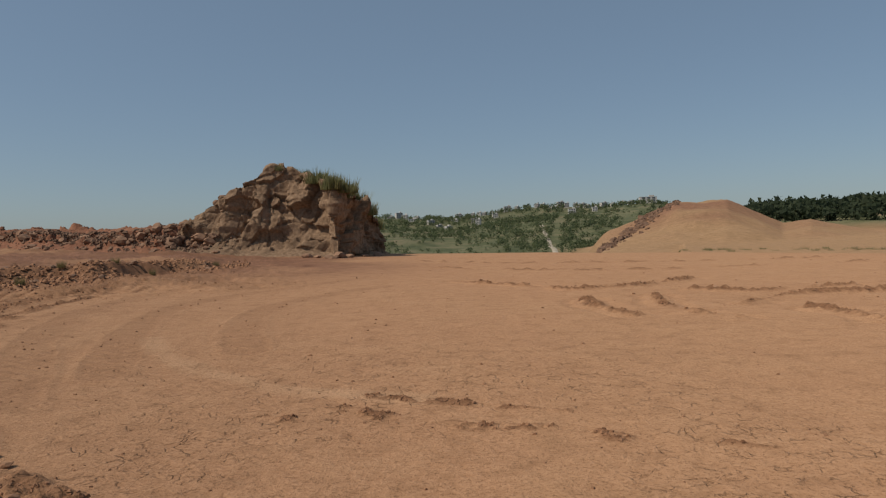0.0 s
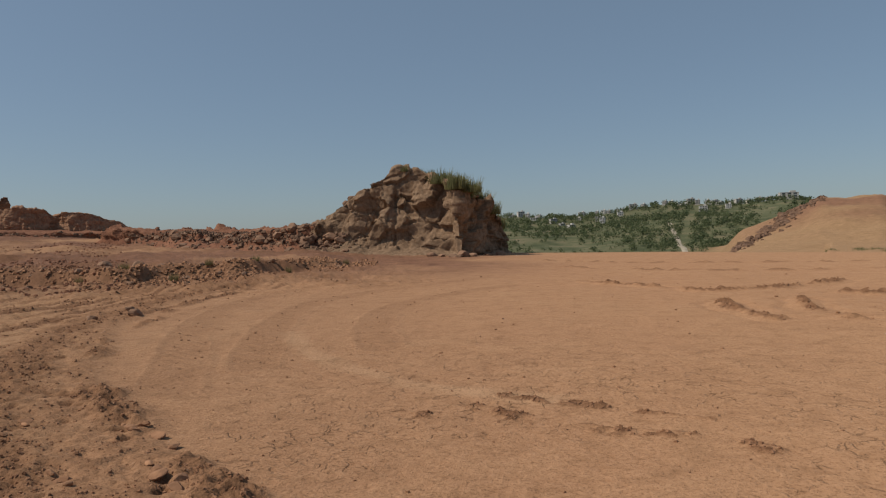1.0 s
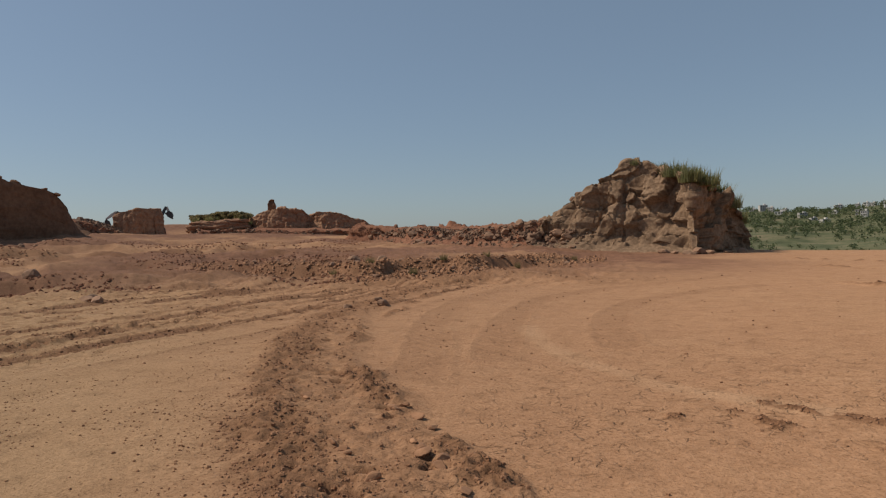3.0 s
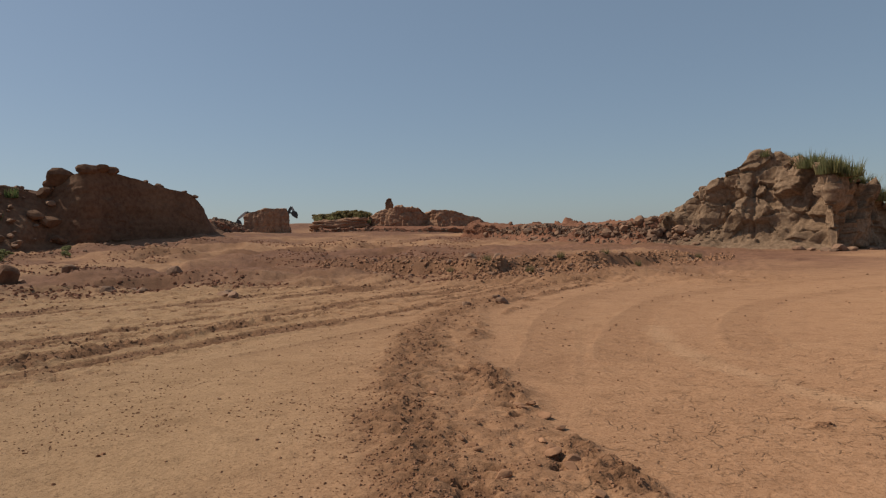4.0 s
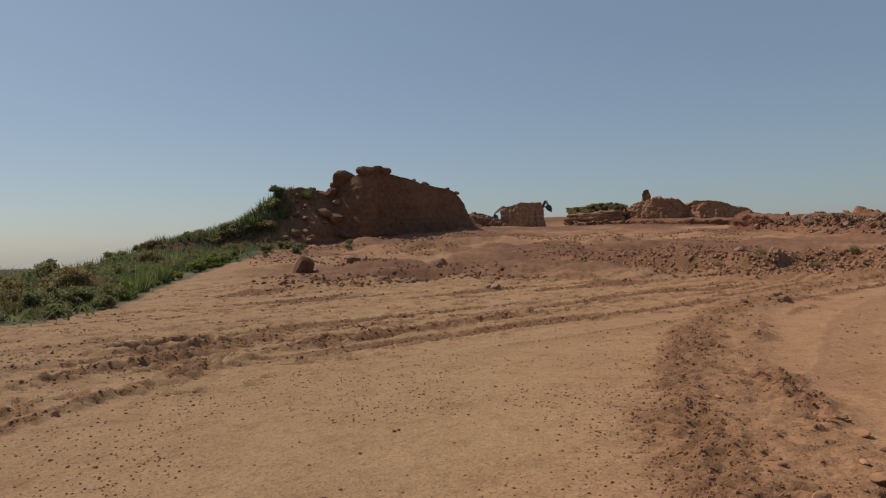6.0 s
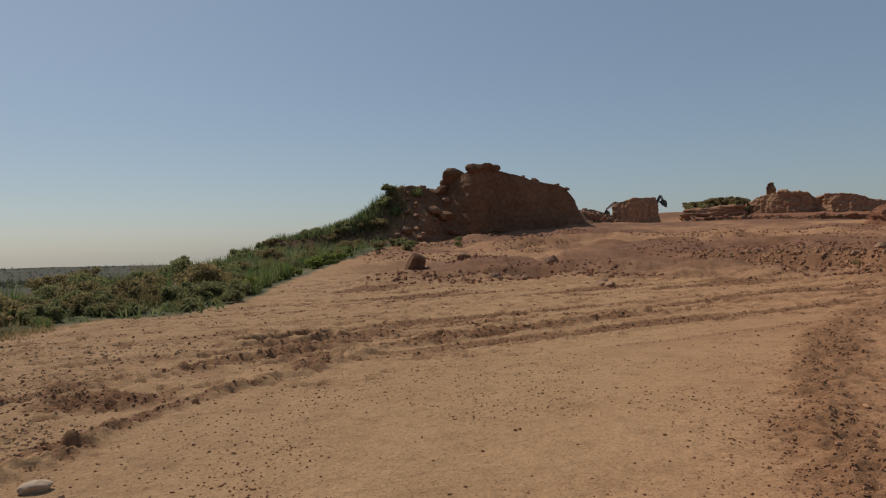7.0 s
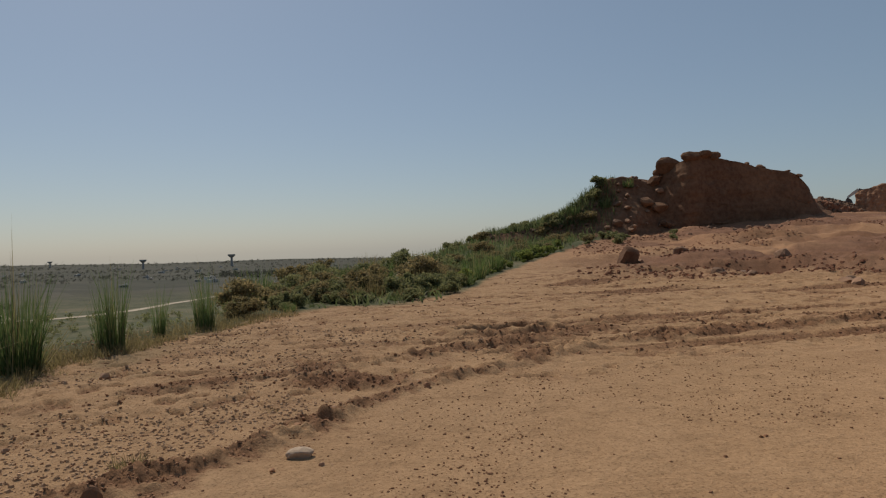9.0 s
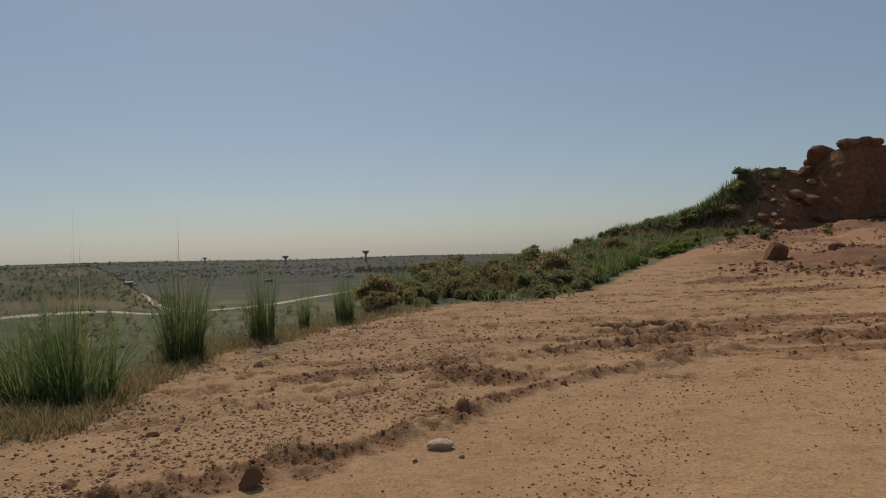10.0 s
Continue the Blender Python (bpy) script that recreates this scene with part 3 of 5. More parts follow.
def crag(name, outline, peak, material, n=420, walls=70, tops=60, rough=0.5, gully=0.3, strata=0.15, size=1.0, seed=0, angular=0.0, label="", category="rock"):
    """An earth outcrop: talus, cut wall and top. Outline rows: azimuth, distance, top height, inset of the rim, talus width."""
    o = ring(outline, n)
    px, py = polar(peak[0], peak[1])
    base = land(o[:, 0], o[:, 1])[0]
    out = np.column_stack([o[:, 0] - px, o[:, 1] - py])
    out /= np.linalg.norm(out, axis=1)[:, None]
    rows, zone = [], []
    for t in np.linspace(0, 1, 9)[:-1]:
        w = o[:, 4] * (1 - t)
        x, y = o[:, 0] + out[:, 0] * w, o[:, 1] + out[:, 1] * w
        g = land(x, y)[0]
        rows.append(np.column_stack([x, y, g - 0.5 * (1 - t) ** 4 + 0.32 * o[:, 4] * t ** 1.6]))
        zone.append(np.full(n, 0.25 * t))
    foot = base + 0.32 * o[:, 4]
    for t in np.linspace(0, 1, walls):
        x, y = o[:, 0] - out[:, 0] * o[:, 3] * t, o[:, 1] - out[:, 1] * o[:, 3] * t
        rows.append(np.column_stack([x, y, foot + (o[:, 2] - foot) * t]))
        zone.append(np.full(n, 1.0))
    rim = rows[-1]
    for t in np.linspace(0, 1, tops + 1)[1:]:
        k = t ** 0.9
        xy = rim[:, :2] * (1 - k) + np.array([px, py]) * k
        z = rim[:, 2] * (1 - k) + peak[2] * k
        rows.append(np.column_stack([xy, z]))
        zone.append(np.full(n, 0.45))
    P, Z = np.stack(rows), np.stack(zone)
    du = np.roll(P, -1, 1) - np.roll(P, 1, 1)
    dv = np.gradient(P, axis=0)
    N = np.cross(du, dv)
    N /= np.maximum(np.linalg.norm(N, axis=2), 1e-9)[..., None]
    x, y, z = P[..., 0], P[..., 1], P[..., 2]
    s = 1.0 / size
    broad = fbm(x * 0.35 * s, y * 0.35 * s, z * 0.35 * s, 4, seed, 0.42)
    blocks = np.abs(fbm(x * 0.8 * s, y * 0.8 * s, z * 0.8 * s, 4, seed + 9))
    grooves = (1 - np.clip(np.abs(fbm(x * 0.9 * s, y * 0.9 * s, z * 0.13 * s, 3, seed + 17)), 0, 1)) ** 3
    beds = fbm(x * 0.12 * s, y * 0.12 * s, z * 1.5 * s, 3, seed + 23)
    fine = fbm(x * 3.0 * s, y * 3.0 * s, z * 3.0 * s, 3, seed + 31)
    fade = np.concatenate([np.ones(8), 1 - 0.85 * np.linspace(0, 1, walls) ** 3, np.full(tops, 0.15)])[:, None]
    amount = Z * (rough * broad - 0.8 * rough * (blocks - 0.35) + 0.12 * rough * fine) + (Z > 0.9) * (-gully * (grooves - 0.3) * fade + strata * beds)
    if angular:
        wx, wy, wz = x + 0.3 * fine * size * 0.3, y + 0.25 * broad * size, z + 0.2 * fine * size * 0.3
        amount = amount + Z * angular * (cells(wx * 0.55 * s, wy * 0.55 * s, wz * 0.75 * s, seed + 40) + 0.5 * cells(wx * 1.5 * s, wy * 1.5 * s, wz * 1.9 * s, seed + 50))
    amount *= np.minimum(1, np.arange(len(rows)) / 5)[:, None]
    amount[-12:] *= np.linspace(1, 0, 12)[:, None]
    P = P + N * amount[..., None]
    me = mesh_of(name, P.reshape(-1, 3), grid_faces(len(rows), n, True), material)
    ob = tagged(new(name, me), label, category)
    return ob, P, 8 + walls


mound, MOUND, m_top = crag("rock_outcrop", [
    (8.3, 50.5, 5.9, 0.5, 0.4), (7.0, 52.4, 5.3, 0.3, 0.2), (5.6, 55.2, 4.5, 0.3, 0.2), (4.3, 58.2, 3.2, 0.3, 0.2), (4.6, 62, 2.6, 1.0, 1), (8, 64, 4.8, 2, 1), (13, 65, 6.0, 2, 1), (17, 64, 5.0, 2, 1), (21, 61, 3.2, 1.5, 1),
    (21.2, 57.2, 3.7, 1.8, 1.6), (19.4, 55.8, 4.8, 1.7, 2.0), (18.2, 54.8, 5.5, 1.6, 2.2), (16.7, 54.2, 6.3, 1.8, 2.2), (15.2, 53.7, 6.9, 1.9, 2.0), (14.4, 53.4, 7.6, 2.2, 1.9), (12.6, 53.0, 7.6, 2.6, 1.8), (10.4, 52.2, 7.1, 2.8, 1.6), (8.8, 51.6, 6.3, 2.2, 1.2)],
    (12.0, 58.5, 7.3), M_MOUND, n=680, walls=130, tops=60, rough=0.34, gully=0.3, strata=0.22, size=1.7, seed=200, angular=0.5,
    label="brown weathered clay and sandstone outcrop with a cut face", category="rock")
tail, TAIL, t_top = crag("rubble_bank", [
    (17.5, 56.0, 3.3, 1.6, 1.2), (17.5, 66, 3.2, 1, 1), (24, 74, 3.4, 2, 2), (30, 84, 3.3, 2, 2), (35.5, 92, 4.0, 2, 2), (35.8, 82, 3.6, 1.6, 2), (32, 74, 3.1, 1.8, 2), (28.5, 65, 2.5, 1.8, 2), (25, 59.5, 2.7, 1.8, 1.8), (21, 56.5, 3.2, 1.6, 1.4)],
    (25.5, 68, 3.0), M_RED, n=520, walls=36, tops=60, rough=0.55, gully=0.2, strata=0.08, size=0.9, seed=320, angular=0.2,
    label="low red earth bank with broken rock", category="bank")
hill, HILL, h_top = crag("earth_hill", [
    (64.7, 79.2, 10.3, 0.5, 0.8), (63.0, 80.9, 10.45, 0.5, 0.3), (61.2, 82.6, 9.85, 0.5, 0.3), (59.5, 84.1, 9.1, 0.6, 0.3), (57.6, 85.8, 8.7, 0.7, 0.3), (56.7, 87.0, 8.3, 0.8, 0.3), (55.9, 88.2, 6.6, 0.9, 0.6), (55.6, 98, 6, 2, 2), (62, 108, 8.6, 3, 3),
    (68, 110, 8.2, 3, 3), (74, 106, 4.6, 4, 3), (80, 100, 2.6, 3, 3), (86, 90, 1.0, 2, 3), (84, 78, 1.3, 2.5, 3), (81.4, 75, 1.9, 3.5, 3), (79, 74, 2.9, 4.5, 3), (76.8, 74, 4.8, 5, 3), (75.2, 75, 6.9, 5.5, 3), (73.8, 75.6, 8.4, 6, 3), (72.4, 75.8, 8.7, 7, 3),
    (70.9, 75.6, 8.3, 7.5, 3.4), (69.4, 76.0, 8.0, 7.5, 3.6), (68.5, 77.6, 8.1, 6, 3.2), (67.7, 79.4, 8.5, 4.6, 2.8), (66.8, 80.2, 9.1, 3.4, 2.2), (65.9, 80.0, 9.7, 2.2, 1.6), (65.2, 79.5, 10.1, 1.1, 1.0)],
    (66.0, 93, 8.8), M_HILL, n=820, walls=110, tops=70, rough=0.2, gully=0.05, strata=0.1, size=2.1, seed=410, angular=0.07,
    label="red-brown earth hill with a sheer cut face and overgrown flank", category="hill")
block, BLOCK, b_top = crag("earth_block", [
    (50.1, 118, 8.4, 0.4, 0.8), (50.0, 124, 8.0, 0.8, 1), (53.4, 124, 7.5, 0.8, 1), (53.8, 119, 7.7, 0.6, 0.8), (51.8, 117.2, 8.3, 0.4, 0.8)],
    (51.9, 121, 8.2), M_RIDGE, n=300, walls=60, tops=26, rough=0.3, gully=0.45, strata=0.08, size=0.9, seed=520, label="upright block of ochre earth with gullied sides", category="rock")
ridge, RIDGE, r_top = crag("earth_ridge", [
    (44.2, 122, 6.6, 1.0, 1), (44.5, 134, 6.4, 1, 1), (38, 138, 6.5, 1, 1), (33.0, 132, 4.2, 1, 1.5), (33.0, 122, 4.6, 1.2, 1.5), (34.2, 118.5, 5.9, 1.0, 1.2), (35.4, 117.5, 6.5, 1.0, 1.2), (36.6, 116.5, 7.4, 0.8, 1.2), (38.4, 117, 7.4, 0.9, 1.2), (39.0, 118.5, 7.0, 1.1, 1.2),
    (39.6, 117, 7.8, 0.8, 1.2), (41.6, 117.2, 8.1, 0.7, 1.2), (43.3, 119, 7.6, 0.9, 1.2)],
    (39.6, 126, 6.9), M_RIDGE, n=700, walls=64, tops=36, rough=0.3, gully=0.5, strata=0.15, size=1.0, seed=610, angular=0.12, label="long ochre earth ridge with vertical runnels", category="rock")
layers, LAYERS, l_top = crag("layered_bank", [
    (48.3, 115.5, 5.9, 0.5, 0.5), (48.3, 128, 6.9, 1, 1), (43.6, 128, 7.2, 1, 1), (43.8, 117, 6.5, 0.5, 0.5), (46, 115.6, 6.1, 0.5, 0.5)],
    (46, 121, 6.7), M_RIDGE, n=300, walls=40, tops=24, rough=0.25, gully=0.15, strata=0.7, size=0.7, seed=660, label="bank of layered stone and earth below the trees", category="bank")
shelf, SHELF, s_top = crag("earth_terrace", [
    (57.2, 104, 5.6, 1.4, 1), (57, 118, 6.6, 1, 1), (53.4, 121, 6.0, 1, 1), (53.2, 114, 5.0, 1.2, 1), (54.8, 108, 5.6, 1.4, 1.2)],
    (55.2, 113, 6.3), M_RED, n=240, walls=30, tops=24, rough=0.55, gully=0.4, strata=0.2, size=0.9, seed=700, label="low terrace of tumbled red earth", category="bank")
step_, STEP, st_top = crag("earth_step", [
    (47.6, 112, 4.4, 0.6, 0.7), (47.6, 123, 5.2, 1, 1), (33.5, 121, 4.6, 1, 1), (33.5, 112, 3.9, 0.6, 0.7), (40, 110.5, 4.2, 0.6, 0.7)],
    (40.4, 116, 4.8), M_RED, n=420, walls=26, tops=24, rough=0.35, gully=0.4, strata=0.35, size=0.8, seed=760, label="red earth step with layered edge before the ridge", category="bank")

# pinnacle left standing on the ridge
pin, PIN, _ = crag("earth_pinnacle", [(41.75, 121.4, 9.9, 0.15, 1.0), (41.75, 122.6, 9.9, 0.15, 1.0), (42.35, 122.6, 9.7, 0.2, 1.0), (42.4, 121.4, 9.7, 0.2, 1.0)],
    (42.07, 122, 9.95), M_HILL, n=80, walls=40, tops=10, rough=0.22, gully=0.15, strata=0.15, size=0.6, seed=820, label="dark earth pinnacle rising on the ridge", category="rock")


# ---------------------------------------------------------------- rocks and clods
def rock_mesh(name, seed, material, flat=0.7, sub=2, cuts=7):
    r = random.Random(seed)
    bm = bmesh.new()
    bmesh.ops.create_icosphere(bm, subdivisions=sub, radius=1.0)
    planes = []
    for _ in range(cuts):
        v = Vector((r.gauss(0, 1), r.gauss(0, 1), r.gauss(0, 0.8))).normalized()
        planes.append((v, r.uniform(0.5, 0.85)))
    for v in bm.verts:
        for nrm, d in planes:
            over = v.co.dot(nrm) - d
            if over > 0:
                v.co -= nrm * over
        v.co *= 1 + 0.10 * noise.noise(v.co * 2.3 + Vector((seed, 0, 0)))
        v.co.z *= flat
    me = bpy.data.meshes.new(name)
    bm.to_mesh(me)
    bm.free()
    me.materials.append(material)
    return me


ROCKS = [rock_mesh("boulder", 100 + i, M_ROCK, 0.6 + 0.08 * (i % 4), 2, 11) for i in range(9)]
CLODS = [rock_mesh("clod", 300 + i, M_CLOD, 0.65, 2) for i in range(6)]


def on_top(P, x, y):
    """Height of an outcrop's surface near a place in the plan."""
    d = (P[..., 0] - x) ** 2 + (P[..., 1] - y) ** 2
    return float(P[..., 2][d < max(0.09, d.min() * 1.01)].max())


def put_rock(mesh, name, x, y, size, label, category, group, z=None, sink=0.3, stretch=1.0):
    ob = new(name, mesh)
    zz = land_z(x, y) if z is None else z
    ob.matrix_world = pose(x, y, zz + size * 0.5 * (1 - 2 * sink), random.uniform(-14, 14), random.uniform(-14, 14), random.uniform(0, 360)) @ Matrix.Diagonal((size * stretch, size, size * random.uniform(0.8, 1.15), 1))
    return tagged(ob, label, category, group)


rr = random.Random(11)
G = "rubble at the foot of the outcrop"
# rubble heaped on the outcrop's lower face and along its bank
for i in range(230):
    if i < 130:
        row, col = rr.randrange(2, 44 if i < 60 else 26), rr.randrange(370, 560)
        p = MOUND[row, min(col, MOUND.shape[1] - 1)]
    else:
        cols = TAIL.shape[1]
        col = (cols - rr.randrange(4, 170)) % cols
        row = rr.randrange(2, 46)
        p = TAIL[row, col]
    size = 0.14 + 0.46 * rr.random() ** 2.6
    put_rock(ROCKS[i % 9], "boulder", p[0], p[1], size, "angular brown sandstone boulder lying in the rubble", "boulder", G, z=p[2] - 0.04, sink=0.25, stretch=rr.uniform(0.9, 1.5))
for i in range(46):
    az, r = rr.uniform(66.4, 71.4), rr.uniform(75, 84)
    x, y = polar(az, r)
    put_rock(ROCKS[i % 9], "boulder", x, y, 0.15 + 0.6 * rr.random() ** 2.4, "reddish boulder on the hill's broken slope", "boulder", "boulders on the hill's slope", z=on_top(HILL, x, y) - 0.05, sink=0.25, stretch=rr.uniform(1.0, 1.6))
# slabs at the corner of the cut face
for az, r, s in ((8.0, 49.9, 0.75), (8.9, 49.7, 0.6), (7.3, 50.2, 0.55), (9.8, 50.2, 0.45), (8.4, 49.2, 0.4), (10.6, 50.4, 0.5), (5.0, 52.3, 0.6), (6.0, 51.6, 0.4)):
    x, y = polar(az, r)
    put_rock(ROCKS[int(az * 7) % 9], "slab", x, y, s * 0.62, "flat pale brown sandstone slab below the cut face", "boulder", "slabs below the cut face", stretch=1.7)
# crest stones
for az, r, z, s in ((16.1, 57.0, 5.85, 0.36), (15.2, 56.2, 6.65, 0.3), (17.1, 57.2, 5.2, 0.42), (17.6, 57.4, 4.7, 0.35)):
    x, y = polar(az, r)
    put_rock(ROCKS[int(az * 3) % 9], "boulder", x, y, s, "brown stone standing on the outcrop's crest", "boulder", "crest stones", z=on_top(MOUND, x, y), sink=0.2)
# scatter before the bank and over the far floor
for i in range(120):
    az = rr.uniform(16, 46)
    d = np.interp(az, [10, 18, 27, 33, 40, 46, 54], [50, 39, 33.5, 31, 34, 40, 50]) + rr.gauss(0.2, 1.5)
    x, y = polar(az, d)
    put_rock(ROCKS[i % 9], "stone", x, y, 0.04 + 0.15 * rr.random() ** 2.2, "brown stone fallen from the low bank", "stone", "stones along the low bank", sink=0.3, stretch=rr.uniform(0.9, 1.6))
for x, y, s in ((-20.9, 29.4, 0.34), (-18.9, 29.0, 0.3), (-21.4, 25.3, 0.16), (-19.9, 13.9, 0.26), (-20.7, 14.6, 0.2), (-19.0, 13.6, 0.2), (-10.5, 16.1, 0.15), (-10.1, 14.1, 0.14), (-9.7, 15.1, 0.16), (-38.0, 17.0, 0.5), (-27, 13.5, 0.3), (-28.5, 15.5, 0.35), (-26.5, 14.7, 0.24), (-33, 20, 0.4)):
    put_rock(ROCKS[int(abs(x) * 3) % 9], "stone", x, y, s, "reddish stone lying on bare clay", "stone", "loose stones on the clay", sink=0.25, stretch=1.3)
sx, sy = polar(69.85, 39.5)
put_rock(rock_mesh("boulder", 777, M_HILL, 0.95, 3, 5), "boulder", sx, sy, 0.68, "large dark upright boulder on open ground", "boulder", "", sink=0.15, stretch=1.1)
sx, sy = polar(69.0, 40)
put_rock(ROCKS[3], "boulder", sx, sy, 0.3, "reddish stone beside the upright boulder", "boulder", "")
# hill crest blocks
BLOCKS = [rock_mesh("block", 420 + i, M_HILL, 0.75, 2, 10) for i in range(4)]
for k, (az, r, s, wide) in enumerate(((66.3, 82.8, 1.5, 1.0), (66.9, 84.0, 0.9, 1.2), (64.5, 80.6, 0.9, 1.5), (63.7, 81.2, 0.95, 1.6), (62.9, 82.0, 0.7, 1.5), (59.7, 85.0, 0.6, 0.9), (58.0, 86.6, 0.35, 1.3), (60.7, 84.0, 0.35, 1.2), (57.2, 87.4, 0.4, 1.2), (67.5, 83.0, 0.8, 1.3), (68.0, 80.0, 0.9, 1.4), (67.2, 80.4, 1.1, 1.5), (66.6, 79.6, 0.8, 1.6))):
    x, y = polar(az, r)
    put_rock(BLOCKS[k % 4], "boulder", x, y, s, "dark red block of earth and stone on the hill", "boulder", "blocks on the hill's crest", z=on_top(HILL, x, y) - 0.1, sink=0.2, stretch=wide)
for i in range(34):
    az, r = rr.uniform(56, 72), rr.uniform(66, 78)
    x, y = polar(az, r)
    put_rock(ROCKS[i % 9], "stone", x, y, 0.1 + 0.3 * rr.random() ** 2, "red stone on the ground below the hill", "stone", "stones below the hill", stretch=1.2)

# near clods
for x, y, s in ((-3.41, 5.74, 0.09), (-3.3, 5.6, 0.06), (-4.56, 5.85, 0.085), (-4.45, 5.7, 0.05), (-2.43, 4.61, 0.10), (-2.6, 4.75, 0.06), (-3.05, 4.43, 0.08), (-3.2, 4.5, 0.05), (-2.9, 4.3, 0.045), (-2.45, 3.95, 0.09), (-9.68, 15.06, 0.17), (-2.2, 4.5, 0.07), (-3.6, 5.9, 0.05)):
    put_rock(CLODS[int(abs(x * 10)) % 6], "clod", x, y, s * 0.6, "dry brown clod on the churned strip", "clod", "clods on the churned strip", sink=0.25, stretch=1.5)
for k, (x, y, s, turn) in enumerate(((-3.05, 5.55, 0.15, 20), (-3.3, 5.75, 0.11, 60), (-2.75, 5.3, 0.12, 140), (-4.5, 5.75, 0.12, 80), (-4.35, 5.35, 0.08, 30), (-2.4, 4.55, 0.14, 110), (-2.15, 4.35, 0.12, 20), (-3.05, 4.45, 0.13, 75), (-1.75, 3.95, 0.1, 50))):
    ob = put_rock(rock_mesh("plate", 600 + k, M_CLOD, 0.4, 3, 12), "plate", x, y, s * 0.55, "lifted plate of dry mud on the churned strip", "clod", "mud plates on the churned strip", sink=0.32)
    ob.rotation_euler = (radians(rr.uniform(-16, 16)), radians(rr.uniform(-16, 16)), radians(turn))
stone = put_rock(rock_mesh("cobble", 55, M_PALE, 0.5, 3, 3), "cobble", -5.8, -0.93, 0.088, "smooth pale cobble lying on the clay", "stone", "", sink=0.2, stretch=1.35)
stone.rotation_euler = (0.05, 0.03, radians(100))
stub = put_rock(rock_mesh("shard", 59, M_HILL, 1.35, 3, 9), "shard", -4.85, -2.16, 0.085, "dark red upright stone shard stuck in the clay", "stone", "", sink=0.05)
for i, (x, y, s) in enumerate(((-6.2, -3.56, 0.07), (-6.35, -3.4, 0.045), (-4.9, -3.5, 0.06), (-5.1, -3.3, 0.04), (-8.9, -1.3, 0.05), (-8.55, -0.5, 0.055), (-8.1, 0.25, 0.05), (-5.55, -0.75, 0.03), (-5.45, -1.1, 0.03), (-7.2, -0.75, 0.05), (-6.6, -1.05, 0.05), (-9.9, -3.9, 0.09))):
    put_rock((ROCKS if i % 2 else CLODS)[i % 6], "stone", x, y, s, "small rough stone on the clay", "stone", "small stones near the edge", sink=0.25)


def crumbs(name, places, sizes, material, label):
    """Many little angular clods in one mesh."""
    n = len(places)
    shape = np.array([(1, 0.1, 0), (0, 1, 0), (-1, -0.1, 0), (0, -1, 0), (0.6, 0.1, 0.7), (0.05, 0.6, 0.75), (-0.6, 0, 0.6), (-0.05, -0.6, 0.65)])
    tri = np.array([(0, 1, 5, 4), (1, 2, 6, 5), (2, 3, 7, 6), (3, 0, 4, 7), (4, 5, 6, 7)])
    ang = rng.uniform(0, 2 * np.pi, n)
    v = shape[None] * rng.uniform(0.6, 1.3, (n, 8, 3)) * sizes[:, None, None]
    c, s = np.cos(ang)[:, None], np.sin(ang)[:, None]
    v = np.stack([v[..., 0] * c - v[..., 1] * s, v[..., 0] * s + v[..., 1] * c, v[..., 2] - 0.12 * sizes[:, None]], -1)
    v = v + places[:, None, :]
    f = (tri[None] + 8 * np.arange(n)[:, None, None]).reshape(-1, 4)
    return tagged(new(name, mesh_of(name, v.reshape(-1, 3), f, material, False)), label, "gravel", kind="stuff")


def past_rim(x, y):
    """One outside the pan's rim, towards the edge of the hill top; nought inside."""
    rim = np.array(RIM)
    return smooth(0.05, -0.3, x - np.interp(y, rim[:, 1], rim[:, 0])) * (y < 6)


def sow(n, keep, sector=(-36, 132), reach=(2.6, 48)):
    """Places on the ground, by a chance given for each."""
    az, r = np.radians(rng.uniform(*sector, n)), np.exp(rng.uniform(np.log(reach[0]), np.log(reach[1]), n))
    x, y = -np.sin(az) * r, np.cos(az) * r
    z, m = land(x, y)
    ok = rng.random(n) < keep(x, y, r, m)
    return np.column_stack([x, y, z])[ok], r[ok]


pl, r_ = sow(240000, lambda x, y, r, m: np.clip(m["loose"] * 0.7 - 0.12, 0, 1) * (r < 30) + 0.004 + 0.003 * (x < -3))
crumbs("clay_crumbs", pl, (0.0055 + 0.0006 * np.clip(r_, 0, 25)) * rng.uniform(0.5, 1.8, len(pl)) ** 1.7, M_CLOD, "loose brown clay crumbs strewn over the ruts")
pl, r_ = sow(150000, lambda x, y, r, m: np.clip(m["loose"] * 0.5 - 0.16, 0, 1) + 0.0012, reach=(3.0, 30))
crumbs("dark_crumbs", pl, (0.004 + 0.0007 * np.clip(r_, 0, 25)) * rng.uniform(0.5, 1.9, len(pl)) ** 1.8, M_DARK_CLOD, "dark clods strewn along the ruts and ridges")
pl, r_ = sow(130000, lambda x, y, r, m: smooth(-1.5, -5, x) * smooth(10.5, 7, y) * smooth(-0.4, 0.5, fbm(x * 0.6, y * 0.6, 0, 3, 900)) * 0.2 * (1 - 0.6 * smooth(84, 95, np.degrees(np.arctan2(-x, y)))), (20, 132), (2.8, 16))
crumbs("grit", pl, 0.0055 * rng.uniform(0.5, 1.9, len(pl)) ** 1.7, M_DARK_CLOD, "small dark grit lying on the smooth clay")
pl, r_ = sow(130000, lambda x, y, r, m: past_rim(x, y) * smooth(4, -2, y) * smooth(-0.3, 0.6, fbm(x * 0.7, y * 0.7, 0, 3, 910)) * 0.2, (70, 132), (4.2, 19))
